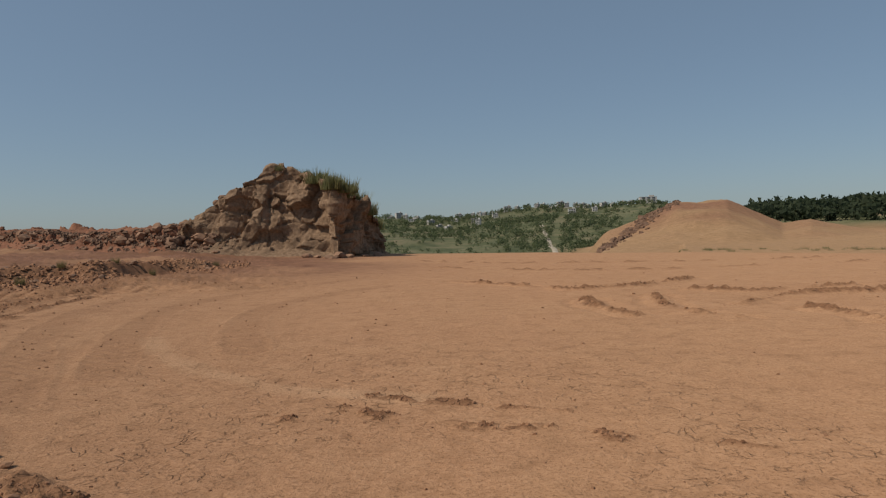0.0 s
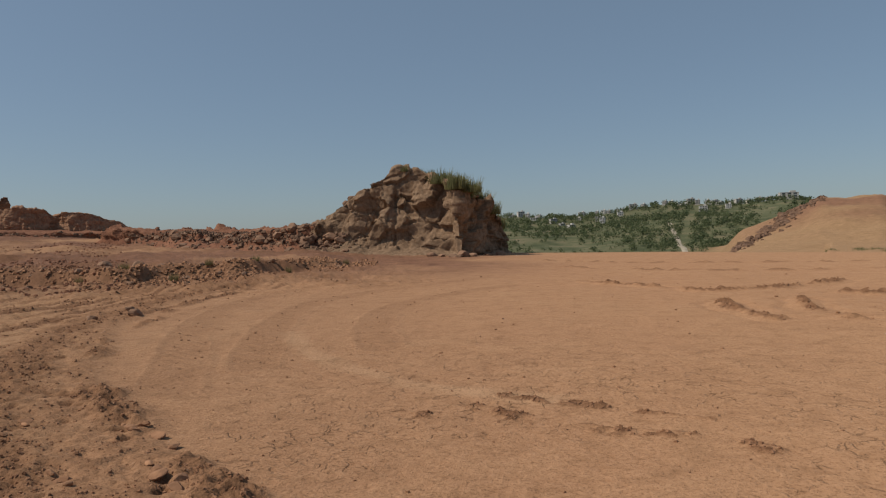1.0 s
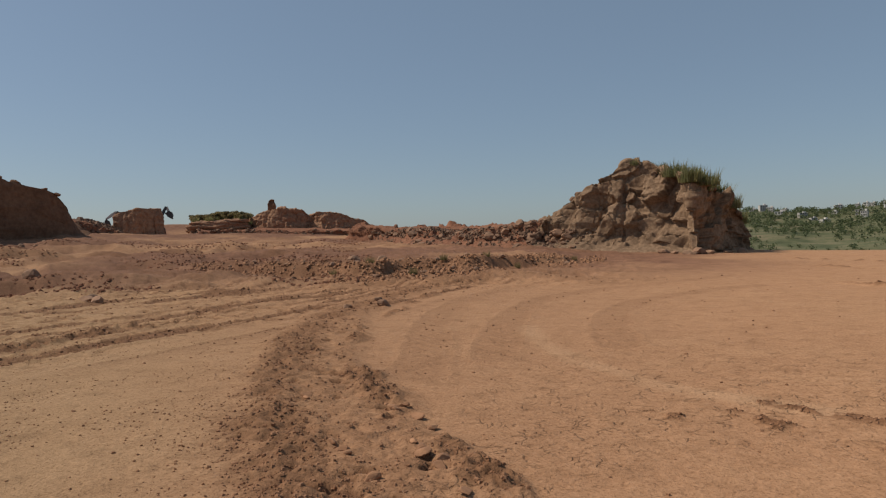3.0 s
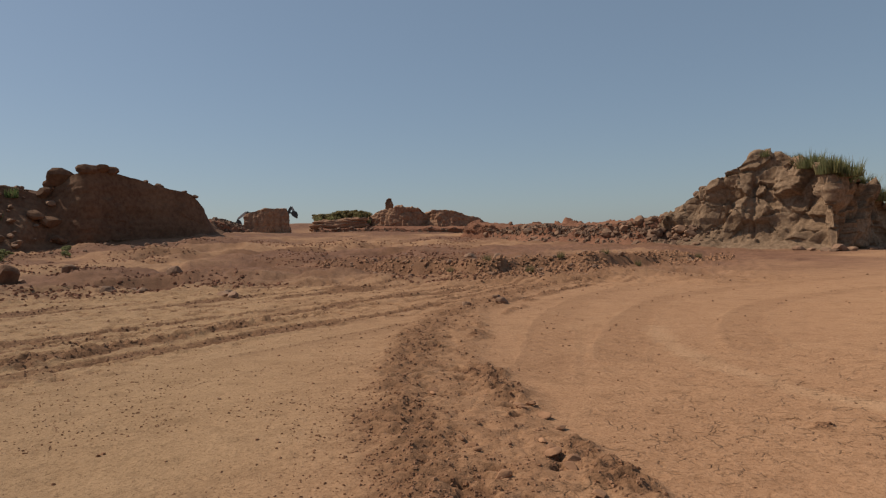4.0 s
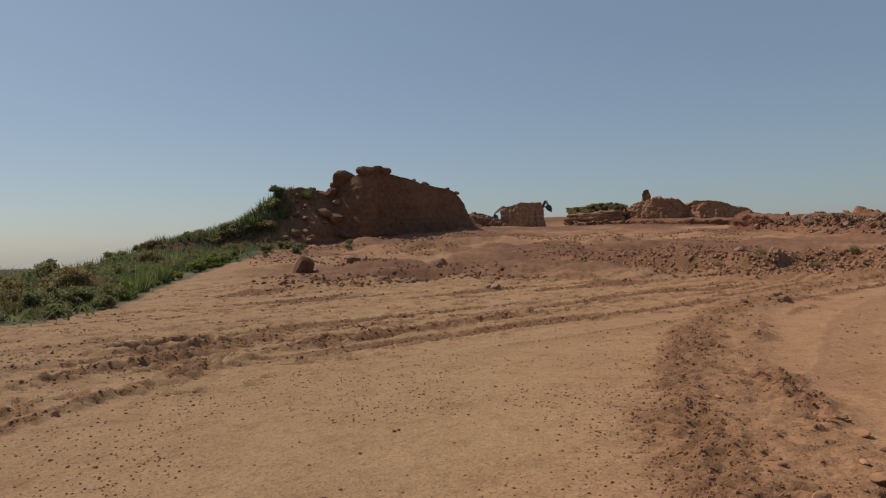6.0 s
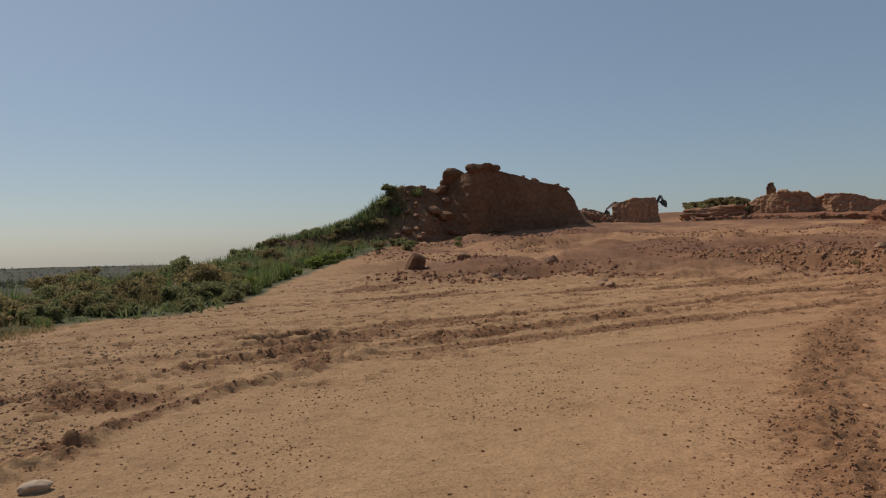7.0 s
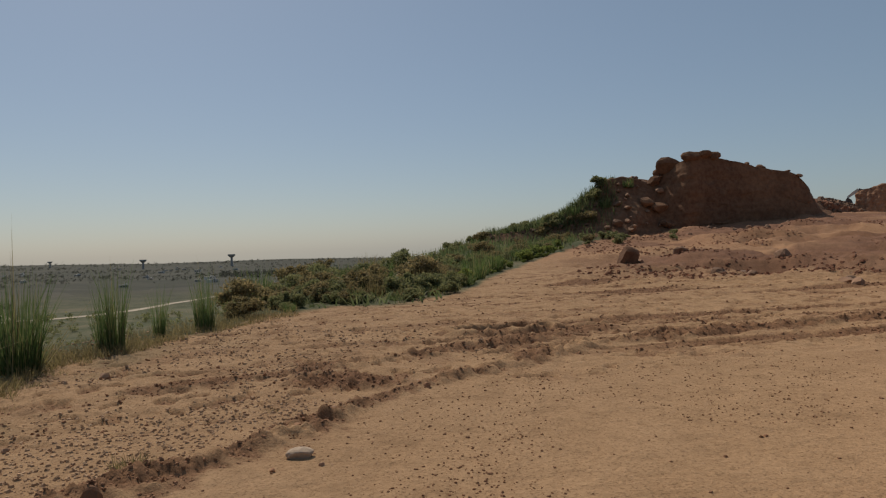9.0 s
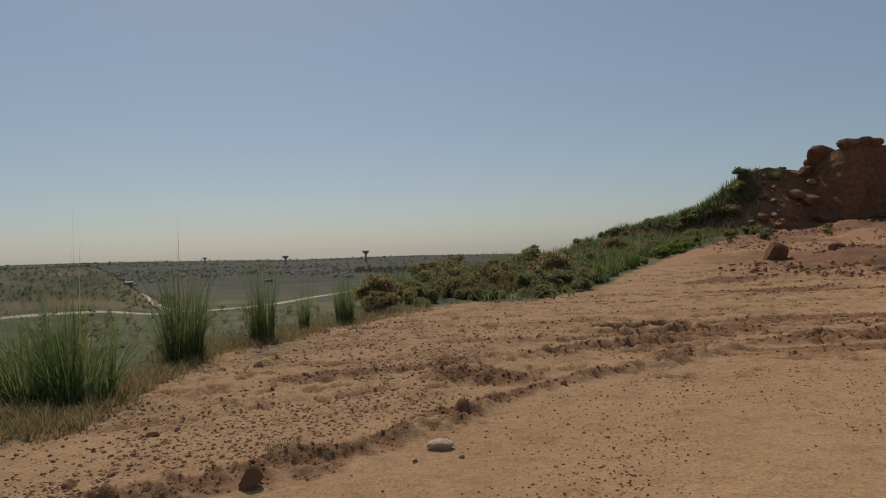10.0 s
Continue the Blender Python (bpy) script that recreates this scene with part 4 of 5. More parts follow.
crumbs("gravel", pl, (0.006 + 0.0004 * r_) * rng.uniform(0.5, 2.1, len(pl)) ** 1.6, M_GRAVEL, "mixed gravel on trampled clay near the edge")
pl, r_ = sow(40000, lambda x, y, r, m: past_rim(x, y) * smooth(4, -2, y) * smooth(0.0, 0.7, fbm(x * 0.7, y * 0.7, 0, 3, 912)) * 0.14, (70, 132), (4.2, 17))
crumbs("dark_gravel", pl, (0.006 + 0.0005 * r_) * rng.uniform(0.5, 2.0, len(pl)) ** 1.7, M_DARK_CLOD, "dark red gravel on trampled clay near the edge")
# rubble below the low bank and clods over the red ground
n = 5200
az = rng.uniform(15, 48, n)
d = np.interp(az, [10, 18, 27, 33, 40, 46, 54], [50, 39, 33.5, 31, 34, 40, 50]) + rng.normal(-0.2, 1.6, n)
x, y = polar(az, d)
keep = fbm(x * 0.3, y * 0.3, 0, 3, 920) > -0.15
pl = np.column_stack([x, y, land(x, y)[0]])[keep]
crumbs("bank_rubble", pl, 0.042 * rng.uniform(0.4, 1.9, len(pl)) ** 1.9, M_CLOD, "broken brown rubble along the low bank")
n = 14000
az, r0 = rng.uniform(34, 74, n), rng.uniform(28, 82, n)
x, y = polar(az, r0)
keep = fbm(x * 0.16, y * 0.16, 0, 4, 930) > 0.0
pl = np.column_stack([x, y, land(x, y)[0]])[keep]
crumbs("red_clods", pl, 0.045 * rng.uniform(0.4, 1.8, len(pl)) ** 1.9, M_RED, "red earth clods over the rough ground")
# rubble too small to count
def scatter_on(P, rows, cols, n, size):
    i, j = rng.integers(rows[0], rows[1], n), rng.integers(cols[0], cols[1], n) % P.shape[1]
    return P[i, j], size * rng.uniform(0.35, 1.5, n) ** 2

p1, s1 = scatter_on(MOUND, (1, 34), (340, 545), 1300, 0.13)
p2, s2 = scatter_on(TAIL, (1, 60), (350, 520), 2400, 0.12)
p3, s3 = scatter_on(HILL, (1, 70), (560, 740), 1400, 0.16)
az = rng.uniform(-19, -10.5, 700)
x, y = polar(az, 95 + (-az - 10.5) * 8.5 + rng.normal(0, 5, 700))
p6 = np.column_stack([x, y, land(x, y)[0]])
s6 = 0.35 * rng.uniform(0.3, 1.6, 700) ** 2
p4, s4 = scatter_on(SHELF, (1, 60), (0, 240), 500, 0.25)
p5, s5 = scatter_on(STEP, (1, 14), (0, 420), 500, 0.2)
crumbs("rubble", np.vstack([p1, p2, p3, p4, p5, p6]), np.concatenate([s1, s2, s3, s4, s5, s6]), M_ROCK, "small broken rock over the banks and slopes")


# ---------------------------------------------------------------- plants
def ribbons(roots, tips, width, bend, segs=4):
    """Tapered blades from root to tip, drooping by bend; returns vertices and quads."""
    n = len(roots)
    t = np.linspace(0, 1, segs + 1)[None, :, None]
    axis = roots[:, None] * (1 - t) + tips[:, None] * t
    lean = (tips - roots) * np.array([1, 1, 0])
    axis = axis + lean[:, None] * (t ** 2 - t) * bend[:, None, None]
    axis[..., 2] += (np.linalg.norm(lean, axis=1) * 0.35)[:, None] * np.sin(np.pi * t[..., 0]) * bend[:, None]
    ang = rng.uniform(0, np.pi, n)
    w = np.column_stack([np.cos(ang), np.sin(ang), np.zeros(n)])[:, None] * (width[:, None] * (1 - 0.85 * t[..., 0] ** 1.5))[..., None]
    v = np.stack([axis - w, axis + w], 2).reshape(-1, 3)
    k = 2 * (segs + 1)
    q = np.array([(2 * i, 2 * i + 1, 2 * i + 3, 2 * i + 2) for i in range(segs)])
    return v, (q[None] + k * np.arange(n)[:, None, None]).reshape(-1, 4)


def tuft_parts(n, height, spread, splay, width):
    a, r = rng.uniform(0, 2 * np.pi, n), spread * np.sqrt(rng.random(n))
    root = np.column_stack([np.cos(a) * r, np.sin(a) * r, np.full(n, -0.04)])
    b = a + rng.normal(0, 0.6, n)
    h = height * (0.25 + 0.75 * rng.random(n) ** 1.7)
    out = splay * h * rng.uniform(0.05, 1.0, n) ** 1.5
    tip = root + np.column_stack([np.cos(b) * out, np.sin(b) * out, h])
    return ribbons(root, tip, width * rng.uniform(0.6, 1.3, n), rng.uniform(0.1, 0.7, n))


def grass_tuft(name, height, spread, splay, blades, width, stalks, label, group, materials=(None, None)):
    base = tagged(new(name), label, "grass", group)
    v, f = tuft_parts(blades, height, spread, splay, width)
    b = new("foliage", mesh_of("foliage", v, f, materials[0] or M_GRASS))
    b.parent = base
    v, f = tuft_parts(max(6, blades // 9), height * 0.7, spread * 1.3, splay * 1.6, width * 1.1)
    d = new("dry_foliage", mesh_of("dry_foliage", v, f, materials[1] or M_STRAW))
    d.parent = base
    if stalks:
        v, f = tuft_parts(stalks, height * 1.35, spread * 0.5, 0.12, width * 0.9)
        s = tagged(new("seed_head", mesh_of("seed_head", v, f, M_STRAW)), "straw-coloured seed stalks")
        s.parent = base
    return base


def leaf_cloud(n, size, leaf, lumps):
    """Small leaves in lumps over a shrub's volume."""
    c = rng.normal(0, 1, (lumps, 3))
    c /= np.linalg.norm(c, axis=1)[:, None]
    c = c * rng.uniform(0.25, 0.85, lumps)[:, None] * np.array(size) * np.array([1, 1, 0.8]) + np.array([0, 0, size[2] * 0.85])
    c[:, 2] = np.maximum(c[:, 2], size[2] * 0.12)
    which = rng.integers(0, lumps, n)
    d = rng.normal(0, 1, (n, 3))
    d /= np.linalg.norm(d, axis=1)[:, None]
    p = c[which] + d * (rng.uniform(0.12, 0.42, lumps)[which] * rng.uniform(0.5, 1.15, n))[:, None] * np.array(size)
    p[:, 2] = np.maximum(p[:, 2], 0.02)
    a = rng.normal(0, 1, (n, 3))
    a /= np.linalg.norm(a, axis=1)[:, None]
    b = np.cross(a, rng.normal(0, 1, (n, 3)))
    b /= np.maximum(np.linalg.norm(b, axis=1)[:, None], 1e-6)
    s = leaf * rng.uniform(0.6, 1.5, n)[:, None]
    v = np.stack([p - a * s, p + b * s * 0.45, p + a * s, p - b * s * 0.45], 1).reshape(-1, 3)
    return v, np.arange(4 * n).reshape(n, 4), c


def shrub(name, size, leaves, leaf, lumps, material, label, group, category="shrub"):
    base = tagged(new(name), label, category, group)
    v, f, c = leaf_cloud(leaves, size, leaf, lumps)
    ob = new("foliage", mesh_of("foliage", v, f, material, False))
    ob.parent = base
    root = np.column_stack([rng.normal(0, 0.06, (lumps, 2)) * size[0], np.full(lumps, -0.1)])
    v, f = ribbons(root, c, np.full(lumps, 0.018 * size[2] + 0.004), np.full(lumps, 0.3))
    st = new("stems", mesh_of("stems", v, f, M_WOOD))
    st.parent = base
    return base


def place(proto, x, y, z, scale, used):
    """The first use takes the thing itself, the later ones copies."""
    m = pose(x, y, z, 0, 0, rr.uniform(0, 360))
    if proto not in used:
        used.add(proto)
        ob = proto
        ob.matrix_basis = m
    else:
        ob = copy_thing(proto, m)
    ob.scale = (scale * rr.uniform(0.85, 1.15), scale * rr.uniform(0.85, 1.15), scale)
    return ob


used = set()
TG = "reed grass along the edge"
TALL = [grass_tuft("reed_tuft", 1.5, 0.20, 0.42, 420, 0.006, 9, "tall green reed grass tuft with straw seed stalks", TG) for _ in range(3)]
THIN = [grass_tuft("reed_tuft", 1.35, 0.13, 0.30, 200, 0.006, 4, "slender upright green reed grass tuft", TG) for _ in range(3)]
FULL = [grass_tuft("reed_tuft", 1.15, 0.34, 0.8, 620, 0.006, 5, "wide drooping green reed grass tuft with dry blades", TG) for _ in range(2)]
for proto, x, y, s in ((FULL[0], -7.85, -5.3, 1.0), (FULL[1], -8.2, -6.1, 1.05), (TALL[0], -8.0, -5.6, 0.95), (FULL[0], -9.3, -7.4, 0.9), (TALL[1], -10.7, -5.35, 1.1), (TALL[2], -11.3, -5.75, 0.9), (THIN[0], -12.7, -4.75, 1.2), (THIN[1], -12.9, -5.0, 1.0),
                       (THIN[1], -14.7, -4.6, 0.85), (THIN[2], -15.7, -3.9, 1.15), (THIN[0], -15.9, -4.1, 0.9), (FULL[1], -13.4, -6.9, 0.7), (FULL[1], -7.1, -7.4, 0.9)):
    place(proto, x, y, land_z(x, y) - 0.02, s, used)
STALK = grass_tuft("reed_stalk", 1.9, 0.05, 0.08, 9, 0.007, 3, "tall dark dry reed stalks rising from a tuft", TG, (M_WOOD, M_STRAW))
place(STALK, -7.95, -5.35, land_z(-7.95, -5.35), 1.0, used)
place(STALK, -10.75, -5.45, land_z(-10.75, -5.45), 0.95, used)
# low turf and dry tufts on the edge
LOW = [grass_tuft("grass_tuft", 0.16, 0.16, 1.1, 130, 0.0035, 0, "low grey-green grass tuft on clay", "low tufts on the clay", (M_DRY, M_STRAW)) for _ in range(3)]
for x, y, s in ((-5.6, -2.15, 0.85), (-5.75, -2.0, 0.6), (-7.4, -1.4, 0.45), (-7.0, -4.9, 1.3), (-7.6, -4.6, 1.2), (-8.2, -4.4, 1.1), (-6.6, -5.2, 1.2), (-8.9, -4.7, 1.2), (-9.6, -4.75, 1.0), (-6.2, -5.0, 0.9), (-9.9, -5.4, 1.3), (-11.4, -4.8, 1.0), (-12.0, -5.1, 1.2), (-7.9, -4.9, 1.1), (-7.2, -5.5, 1.2), (-13.9, -4.3, 1.1), (-15.0, -3.6, 1.1), (-16.4, -3.2, 1.0), (-10.3, -4.7, 0.9)):
    place(LOW[int(abs(x) * 9) % 3], x, y, land_z(x, y), s, used)
n = 12000
az = rng.uniform(97, 134, n)
r0 = np.interp(az, *SCRUB_LINE) - 0.9 + np.abs(rng.normal(0, 1.7, n))
x, y = polar(az, r0)
keep = fbm(x * 0.9, y * 0.9, 0, 3, 77) > -0.25
x, y = x[keep], y[keep]
z = land(x, y)[0]
k = len(x)
h = rng.uniform(0.05, 0.2, k)
root = np.column_stack([x, y, z - 0.01])
v, f = ribbons(root, root + np.column_stack([rng.normal(0, 0.07, k), rng.normal(0, 0.07, k), h]), rng.uniform(0.004, 0.008, k), rng.uniform(0, 0.6, k), 2)
tagged(new("turf", mesh_of("turf", v, f, M_DRY)), "short sparse grey-green turf on the edge", "grass", kind="stuff")

SG = "scrub along the edge"
BUSH = [shrub("shrub", (0.7, 0.7, 0.5), 2600, 0.045, 16, M_LEAF, "dense dark green shrub at the clay's edge", SG) for _ in range(3)]
BUSH += [shrub("shrub", (0.75, 0.75, 0.5), 2300, 0.045, 18, M_DRY, "brownish olive half-dry shrub at the clay's edge", SG) for _ in range(2)]
LIME = [shrub("shrub", (0.55, 0.55, 0.45), 1700, 0.05, 12, M_LIME, "bright yellow-green young shrub at the clay's edge", SG)]
SPIKE = [grass_tuft("grass_tuft", 1.0, 0.35, 0.5, 360, 0.010, 6, "loose green grass tuft among the scrub", SG, (M_GRASS, M_STRAW)), grass_tuft("grass_tuft", 0.8, 0.35, 0.6, 320, 0.010, 10, "dry straw-coloured grass tuft among the scrub", SG, (M_DRY, M_STRAW))]
for i in range(300):
    az = rr.uniform(74, 101.5)
    line = float(np.interp(az, *SCRUB_LINE))
    depth = (0.2 + 20 * rr.random() ** 1.6) if az < 98 else (0.5 + 6 * rr.random())
    depth += 1.4 * (1 + math.sin(az * 2.3) * math.cos(az * 0.9))
    x, y = polar(az, line + depth)
    kind = rr.random()
    proto = BUSH[rr.choice((0, 1, 2, 3, 4, 3, 4))] if kind < 0.6 else SPIKE[rr.randrange(2)]
    if az < 84 and depth < 7:
        proto = LIME[0] if kind < 0.75 else SPIKE[0]
    place(proto, x, y, land_z(x, y) - 0.04, rr.uniform(0.45, 0.9 + 0.6 * rr.random() ** 2) * (0.65 if depth < 3 else 1.1), used)
x, y = polar(87.9, 38)
place(BUSH[0], x, y, land_z(x, y), 1.7, used)
x, y = polar(94.8, 31)
place(BUSH[1], x, y, land_z(x, y), 1.3, used)

# shrubs and long grass over the hill's flank and on the crests
HG = "scrub on the slopes"
M_SLOPE = leaf_material("slope_grass", (0.075, 0.105, 0.045), (0.14, 0.175, 0.075), (0.25, 0.24, 0.12))
M_CREST = leaf_material("pale_crest_grass", (0.13, 0.145, 0.06), (0.26, 0.25, 0.12), (0.40, 0.33, 0.19))
SLOPE = [shrub("hill_shrub", (1.1, 1.1, 0.75), 1300, 0.11, 16, M_LEAF, "dark green shrub on the earth slope", HG) for _ in range(3)] + [shrub("hill_shrub", (1.0, 1.0, 0.7), 1100, 0.11, 14, M_DRY, "olive half-dry shrub on the earth slope", HG)]
TUSSOCK = [grass_tuft("tussock", 0.9, 0.5, 0.5, 260, 0.024, 8, "long pale green grass on the outcrop's crest", HG, (M_CREST, M_STRAW)), grass_tuft("tussock", 1.0, 0.6, 0.45, 300, 0.026, 0, "long dark green grass on the earth slope", HG, (M_GRASS, M_DRY))]
flank = HILL[4:]
fa = np.degrees(np.arctan2(-flank[..., 0], flank[..., 1]))
fr = np.hypot(flank[..., 0], flank[..., 1])
ok = np.argwhere((fa > 69.3) & (fa < 85) & (fr < 104))
k = 22000
pick = ok[rng.integers(0, len(ok), k)]
root = flank[pick[:, 0], pick[:, 1]]
thick = rng.random(k) < smooth(70.0, 72.5, fa[pick[:, 0], pick[:, 1]] + 0.8 * fbm(root[:, 0] * 0.3, root[:, 1] * 0.3, 0, 2, 640))
n = 9000
a_, r_ = rng.uniform(71, 97, n), rng.uniform(20, 78, n)
x, y = polar(a_, r_)
on = r_ > np.interp(a_, *SCRUB_LINE) + 1.5 * fbm(x * 0.4, y * 0.4, 0, 2, 650) + 5.0 * smooth(86, 80, a_)
root = np.vstack([root[thick], np.column_stack([x, y, land(x, y)[0]])[on]]) - np.array([0, 0, 0.08])
k = len(root)
far_root = smooth(24, 60, np.hypot(root[:, 0], root[:, 1]))
tip = root + np.column_stack([rng.normal(0, 0.22, k), rng.normal(0, 0.22, k), rng.uniform(0.12, 0.42, k) * (1 - far_root) + rng.uniform(0.35, 1.1, k) * far_root])
v, f = ribbons(root, tip, rng.uniform(0.02, 0.05, k), rng.uniform(0.1, 0.7, k), 3)
tagged(new("slope_grass", mesh_of("slope_grass", v, f, M_SLOPE)), "long soft green grass over the hill's flank", "grass", kind="stuff")
for i in range(140):
    a, b = ok[rr.randrange(len(ok))]
    p = flank[a, b]
    if fa[a, b] < 71.2 and rr.random() < 0.75:
        continue
    proto = TUSSOCK[1] if rr.random() < 0.45 else SLOPE[rr.randrange(4)]
    place(proto, p[0], p[1], p[2] - 0.1, rr.uniform(0.6, 1.25), used)
for i in range(46):
    az, r = rr.uniform(66, 73), rr.uniform(60, 76)
    x, y = polar(az, r)
    if az < 70 and rr.random() < 0.8:
        continue
    place(SLOPE[rr.randrange(4)], x, y, land_z(x, y) - 0.05, rr.uniform(0.3, 0.7), used)
# crest grass of the outcrop
top = MOUND[m_top - 12:]
ta = np.degrees(np.arctan2(-top[..., 0], top[..., 1]))
tr = np.hypot(top[..., 0], top[..., 1])
ok = np.argwhere((ta > 4.6) & (ta < 13.4) & (tr < 60))
for i in range(150):
    a, b = ok[rr.randrange(len(ok))]
    p = top[a, b]
    if ta[a, b] > 9.8 and rr.random() < 0.7:
        continue
    s = rr.uniform(0.8, 1.5) * (1.0 if ta[a, b] < 9.8 else 0.5)
    place(TUSSOCK[0], p[0], p[1], p[2] - 0.12, s, used)
# thin grass before the field and among the stones
for i in range(40):
    az = rr.uniform(-33, -19)
    x, y = polar(az, rr.uniform(57, 64))
    place(TUSSOCK[0], x, y, land_z(x, y) - 0.25, rr.uniform(0.35, 0.6), used)
for az, r in ((17.5, 41), (22, 36), (24.5, 35.2), (28, 34), (30.5, 31), (34, 31.5), (37, 32)):
    x, y = polar(az, r)
    place(SPIKE[1], x, y, land_z(x, y), 0.45, used)
# greenery on the far ridge
for i in range(70):
    az = rr.uniform(43.8, 48.4)
    x, y = polar(az, rr.uniform(117.5, 127))
    place(SLOPE[3] if rr.random() < 0.4 else TUSSOCK[0], x, y, on_top(LAYERS, x, y) - 0.1, rr.uniform(0.7, 1.25), used)


def far_growth(name, x, y, size, leaves, material, label):
    """Many small far shrubs and tree crowns, each a loose clump of leaves."""
    n = len(x)
    z = land(x, y)[0]
    d = rng.normal(0, 1, (n, leaves, 3))
    d /= np.linalg.norm(d, axis=2)[..., None]
    d *= rng.uniform(0.35, 1.0, (n, leaves, 1)) * (1 + 0.35 * rng.normal(0, 1, (n, leaves, 1)).clip(-1, 1))
    c = np.column_stack([x, y, z])[:, None] + np.array([0, 0, 0.75]) * size[:, None, None]
    p = c + d * size[:, None, None] * np.array([1, 1, 0.85])
    a = rng.normal(0, 1, (n, leaves, 3))
    b = np.cross(a, rng.normal(0, 1, (n, leaves, 3)))
    a, b = (q / np.maximum(np.linalg.norm(q, axis=2)[..., None], 1e-6) * size[:, None, None] * 0.30 for q in (a, b))
    v = np.stack([p - a, p + b, p + a * 0.8 - b * 0.7], 2).reshape(-1, 3)
    return tagged(new(name, mesh_of(name, v, np.arange(len(v)).reshape(-1, 3), material, False)), label, "scrub", kind="stuff")


n = 9000
az, r = rng.uniform(-24, 13, n), 90 + 580 * rng.random(n) ** 0.75
x, y = polar(az, r)
keep = (fbm(x * 0.016, y * 0.016, 0, 3, 501) + rng.normal(0, 0.35, n) > 0.0) & (~((az < -9.5) & (r < 260))) & (np.abs(az + 8.6 + (r - 250) * 0.004) > 0.35)
x, y, r = x[keep], y[keep], r[keep]
far_growth("valley_scrub", x, y, (0.45 + 0.0021 * r) * rng.uniform(0.4, 1.5, len(x)) ** 1.4, 24, M_VALLEY_HAZE, "green scrub and small trees over the valley side")
n = 900
az, r = rng.uniform(-42, -21.5, n), rng.uniform(275, 400, n)
x, y = polar(az, r)
far_growth("wooded_ridge", x, y, rng.uniform(2.2, 4.2, n), 44, M_TREE, "dark green wood on a far ridge")
n = 1100
az, r = rng.uniform(90, 134, n), np.exp(rng.uniform(np.log(90), np.log(360), n))
x, y = polar(az, r)
far_growth("slope_scrub", x, y, (0.5 + 0.004 * r) * rng.uniform(0.4, 1.2, n), 30, M_LEAF, "dark scrub on the slope below the edge")
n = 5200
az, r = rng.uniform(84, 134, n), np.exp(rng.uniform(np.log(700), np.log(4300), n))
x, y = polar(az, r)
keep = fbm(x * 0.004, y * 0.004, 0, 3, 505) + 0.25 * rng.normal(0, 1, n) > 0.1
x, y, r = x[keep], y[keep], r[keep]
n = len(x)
far_growth("plain_trees", x, y, (1.0 + 0.0012 * r) * rng.uniform(0.5, 1.3, n), 18, M_HAZY, "dark trees over the distant plain, haze put into their leaf colour")
n = 1800
az, r = rng.uniform(116, 136, n), rng.uniform(375, 500, n)
x, y = polar(az, r)
far_growth("heap_scrub", x, y, rng.uniform(0.4, 1.1, n), 16, M_TREE, "dark scrub over a rounded rise on the plain")
n = 240
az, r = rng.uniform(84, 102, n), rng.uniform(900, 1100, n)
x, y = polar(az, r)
far_growth("tree_belt", x, y, rng.uniform(2.5, 5, n), 30, M_HAZY, "dark belt of haze-greyed trees on the plain")


# ---------------------------------------------------------------- houses, towers, roads
def house(w, d, h, storeys):
    """A flat-roofed white house with parapet, windows and a stair tower."""
    base = tagged(new("house"), "white flat-roofed house of %s on the ridge" % ("one storey" if storeys == 1 else "two storeys" if storeys == 2 else "three storeys"), "house", "houses on the ridge")
    part("wall", box(bmesh.new(), (w, d, h + 4), (0, 0, h / 2 - 2), bevel=0.05), M_WALL, base)
    part("roof", box(bmesh.new(), (w + 0.5, d + 0.5, 0.35), (0, 0, h + 0.18), bevel=0.04), M_ROOF, base)
    part("stair_tower", box(bmesh.new(), (w * 0.3, d * 0.4, 2.4), (w * 0.22, 0, h + 1.5), bevel=0.05), M_WALL, base)
    for s in range(storeys):
        for k in range(3):
            win = part("window", box(bmesh.new(), (w * 0.17, 0.25, h / storeys * 0.5), ((k - 1) * w * 0.3, -d / 2 - 0.02, h / storeys * (s + 0.55))), M_PANE, base)
            part("sill", box(bmesh.new(), (w * 0.2, 0.5, 0.12), (0, 0, 0)), M_ROOF, win).location = ((k - 1) * w * 0.3, -d / 2 - 0.1, h / storeys * (s + 0.27))
    return base


HOUSES = [house(11, 10, 3.6, 1), house(12, 10, 6.6, 2), house(9, 9, 6.8, 2), house(13, 11, 9.6, 3), house(22, 12, 6.5, 2)]
spots = [(4.4, 640), (3.7, 650), (3.2, 630), (2.2, 640), (1.2, 655), (-0.2, 640), (-0.6, 632), (-1.2, 650), (-2.4, 640), (-2.9, 628), (-3.3, 650), (-3.9, 640), (-4.6, 655), (-5.2, 640), (-6.0, 650), (-7.6, 640), (-8.1, 650), (-8.5, 640), (-9.0, 630), (-9.5, 648), (-10.0, 640), (-10.7, 650), (-11.2, 642), (-11.6, 636), (-12.2, 650), (-12.9, 640), (-13.6, 648), (-14.3, 640), (-15.0, 650), (-0.9, 560), (0.4, 520), (1.1, 540), (-2.8, 500), (-2.5, 540), (-4.2, 570), (2.6, 560), (-0.3, 500), (-10.4, 560), (-12.2, 580)]
for i, (az, r) in enumerate(spots):
    x, y = polar(az, r)
    ob = place(HOUSES[(i * 7 + i // 3) % 4], x, y, land_z(x, y) + 0.2, rr.uniform(0.34, 0.52), used)
    ob.rotation_euler = (0, 0, radians(az + rr.uniform(-35, 35)))
x, y = polar(-16.3, 640)
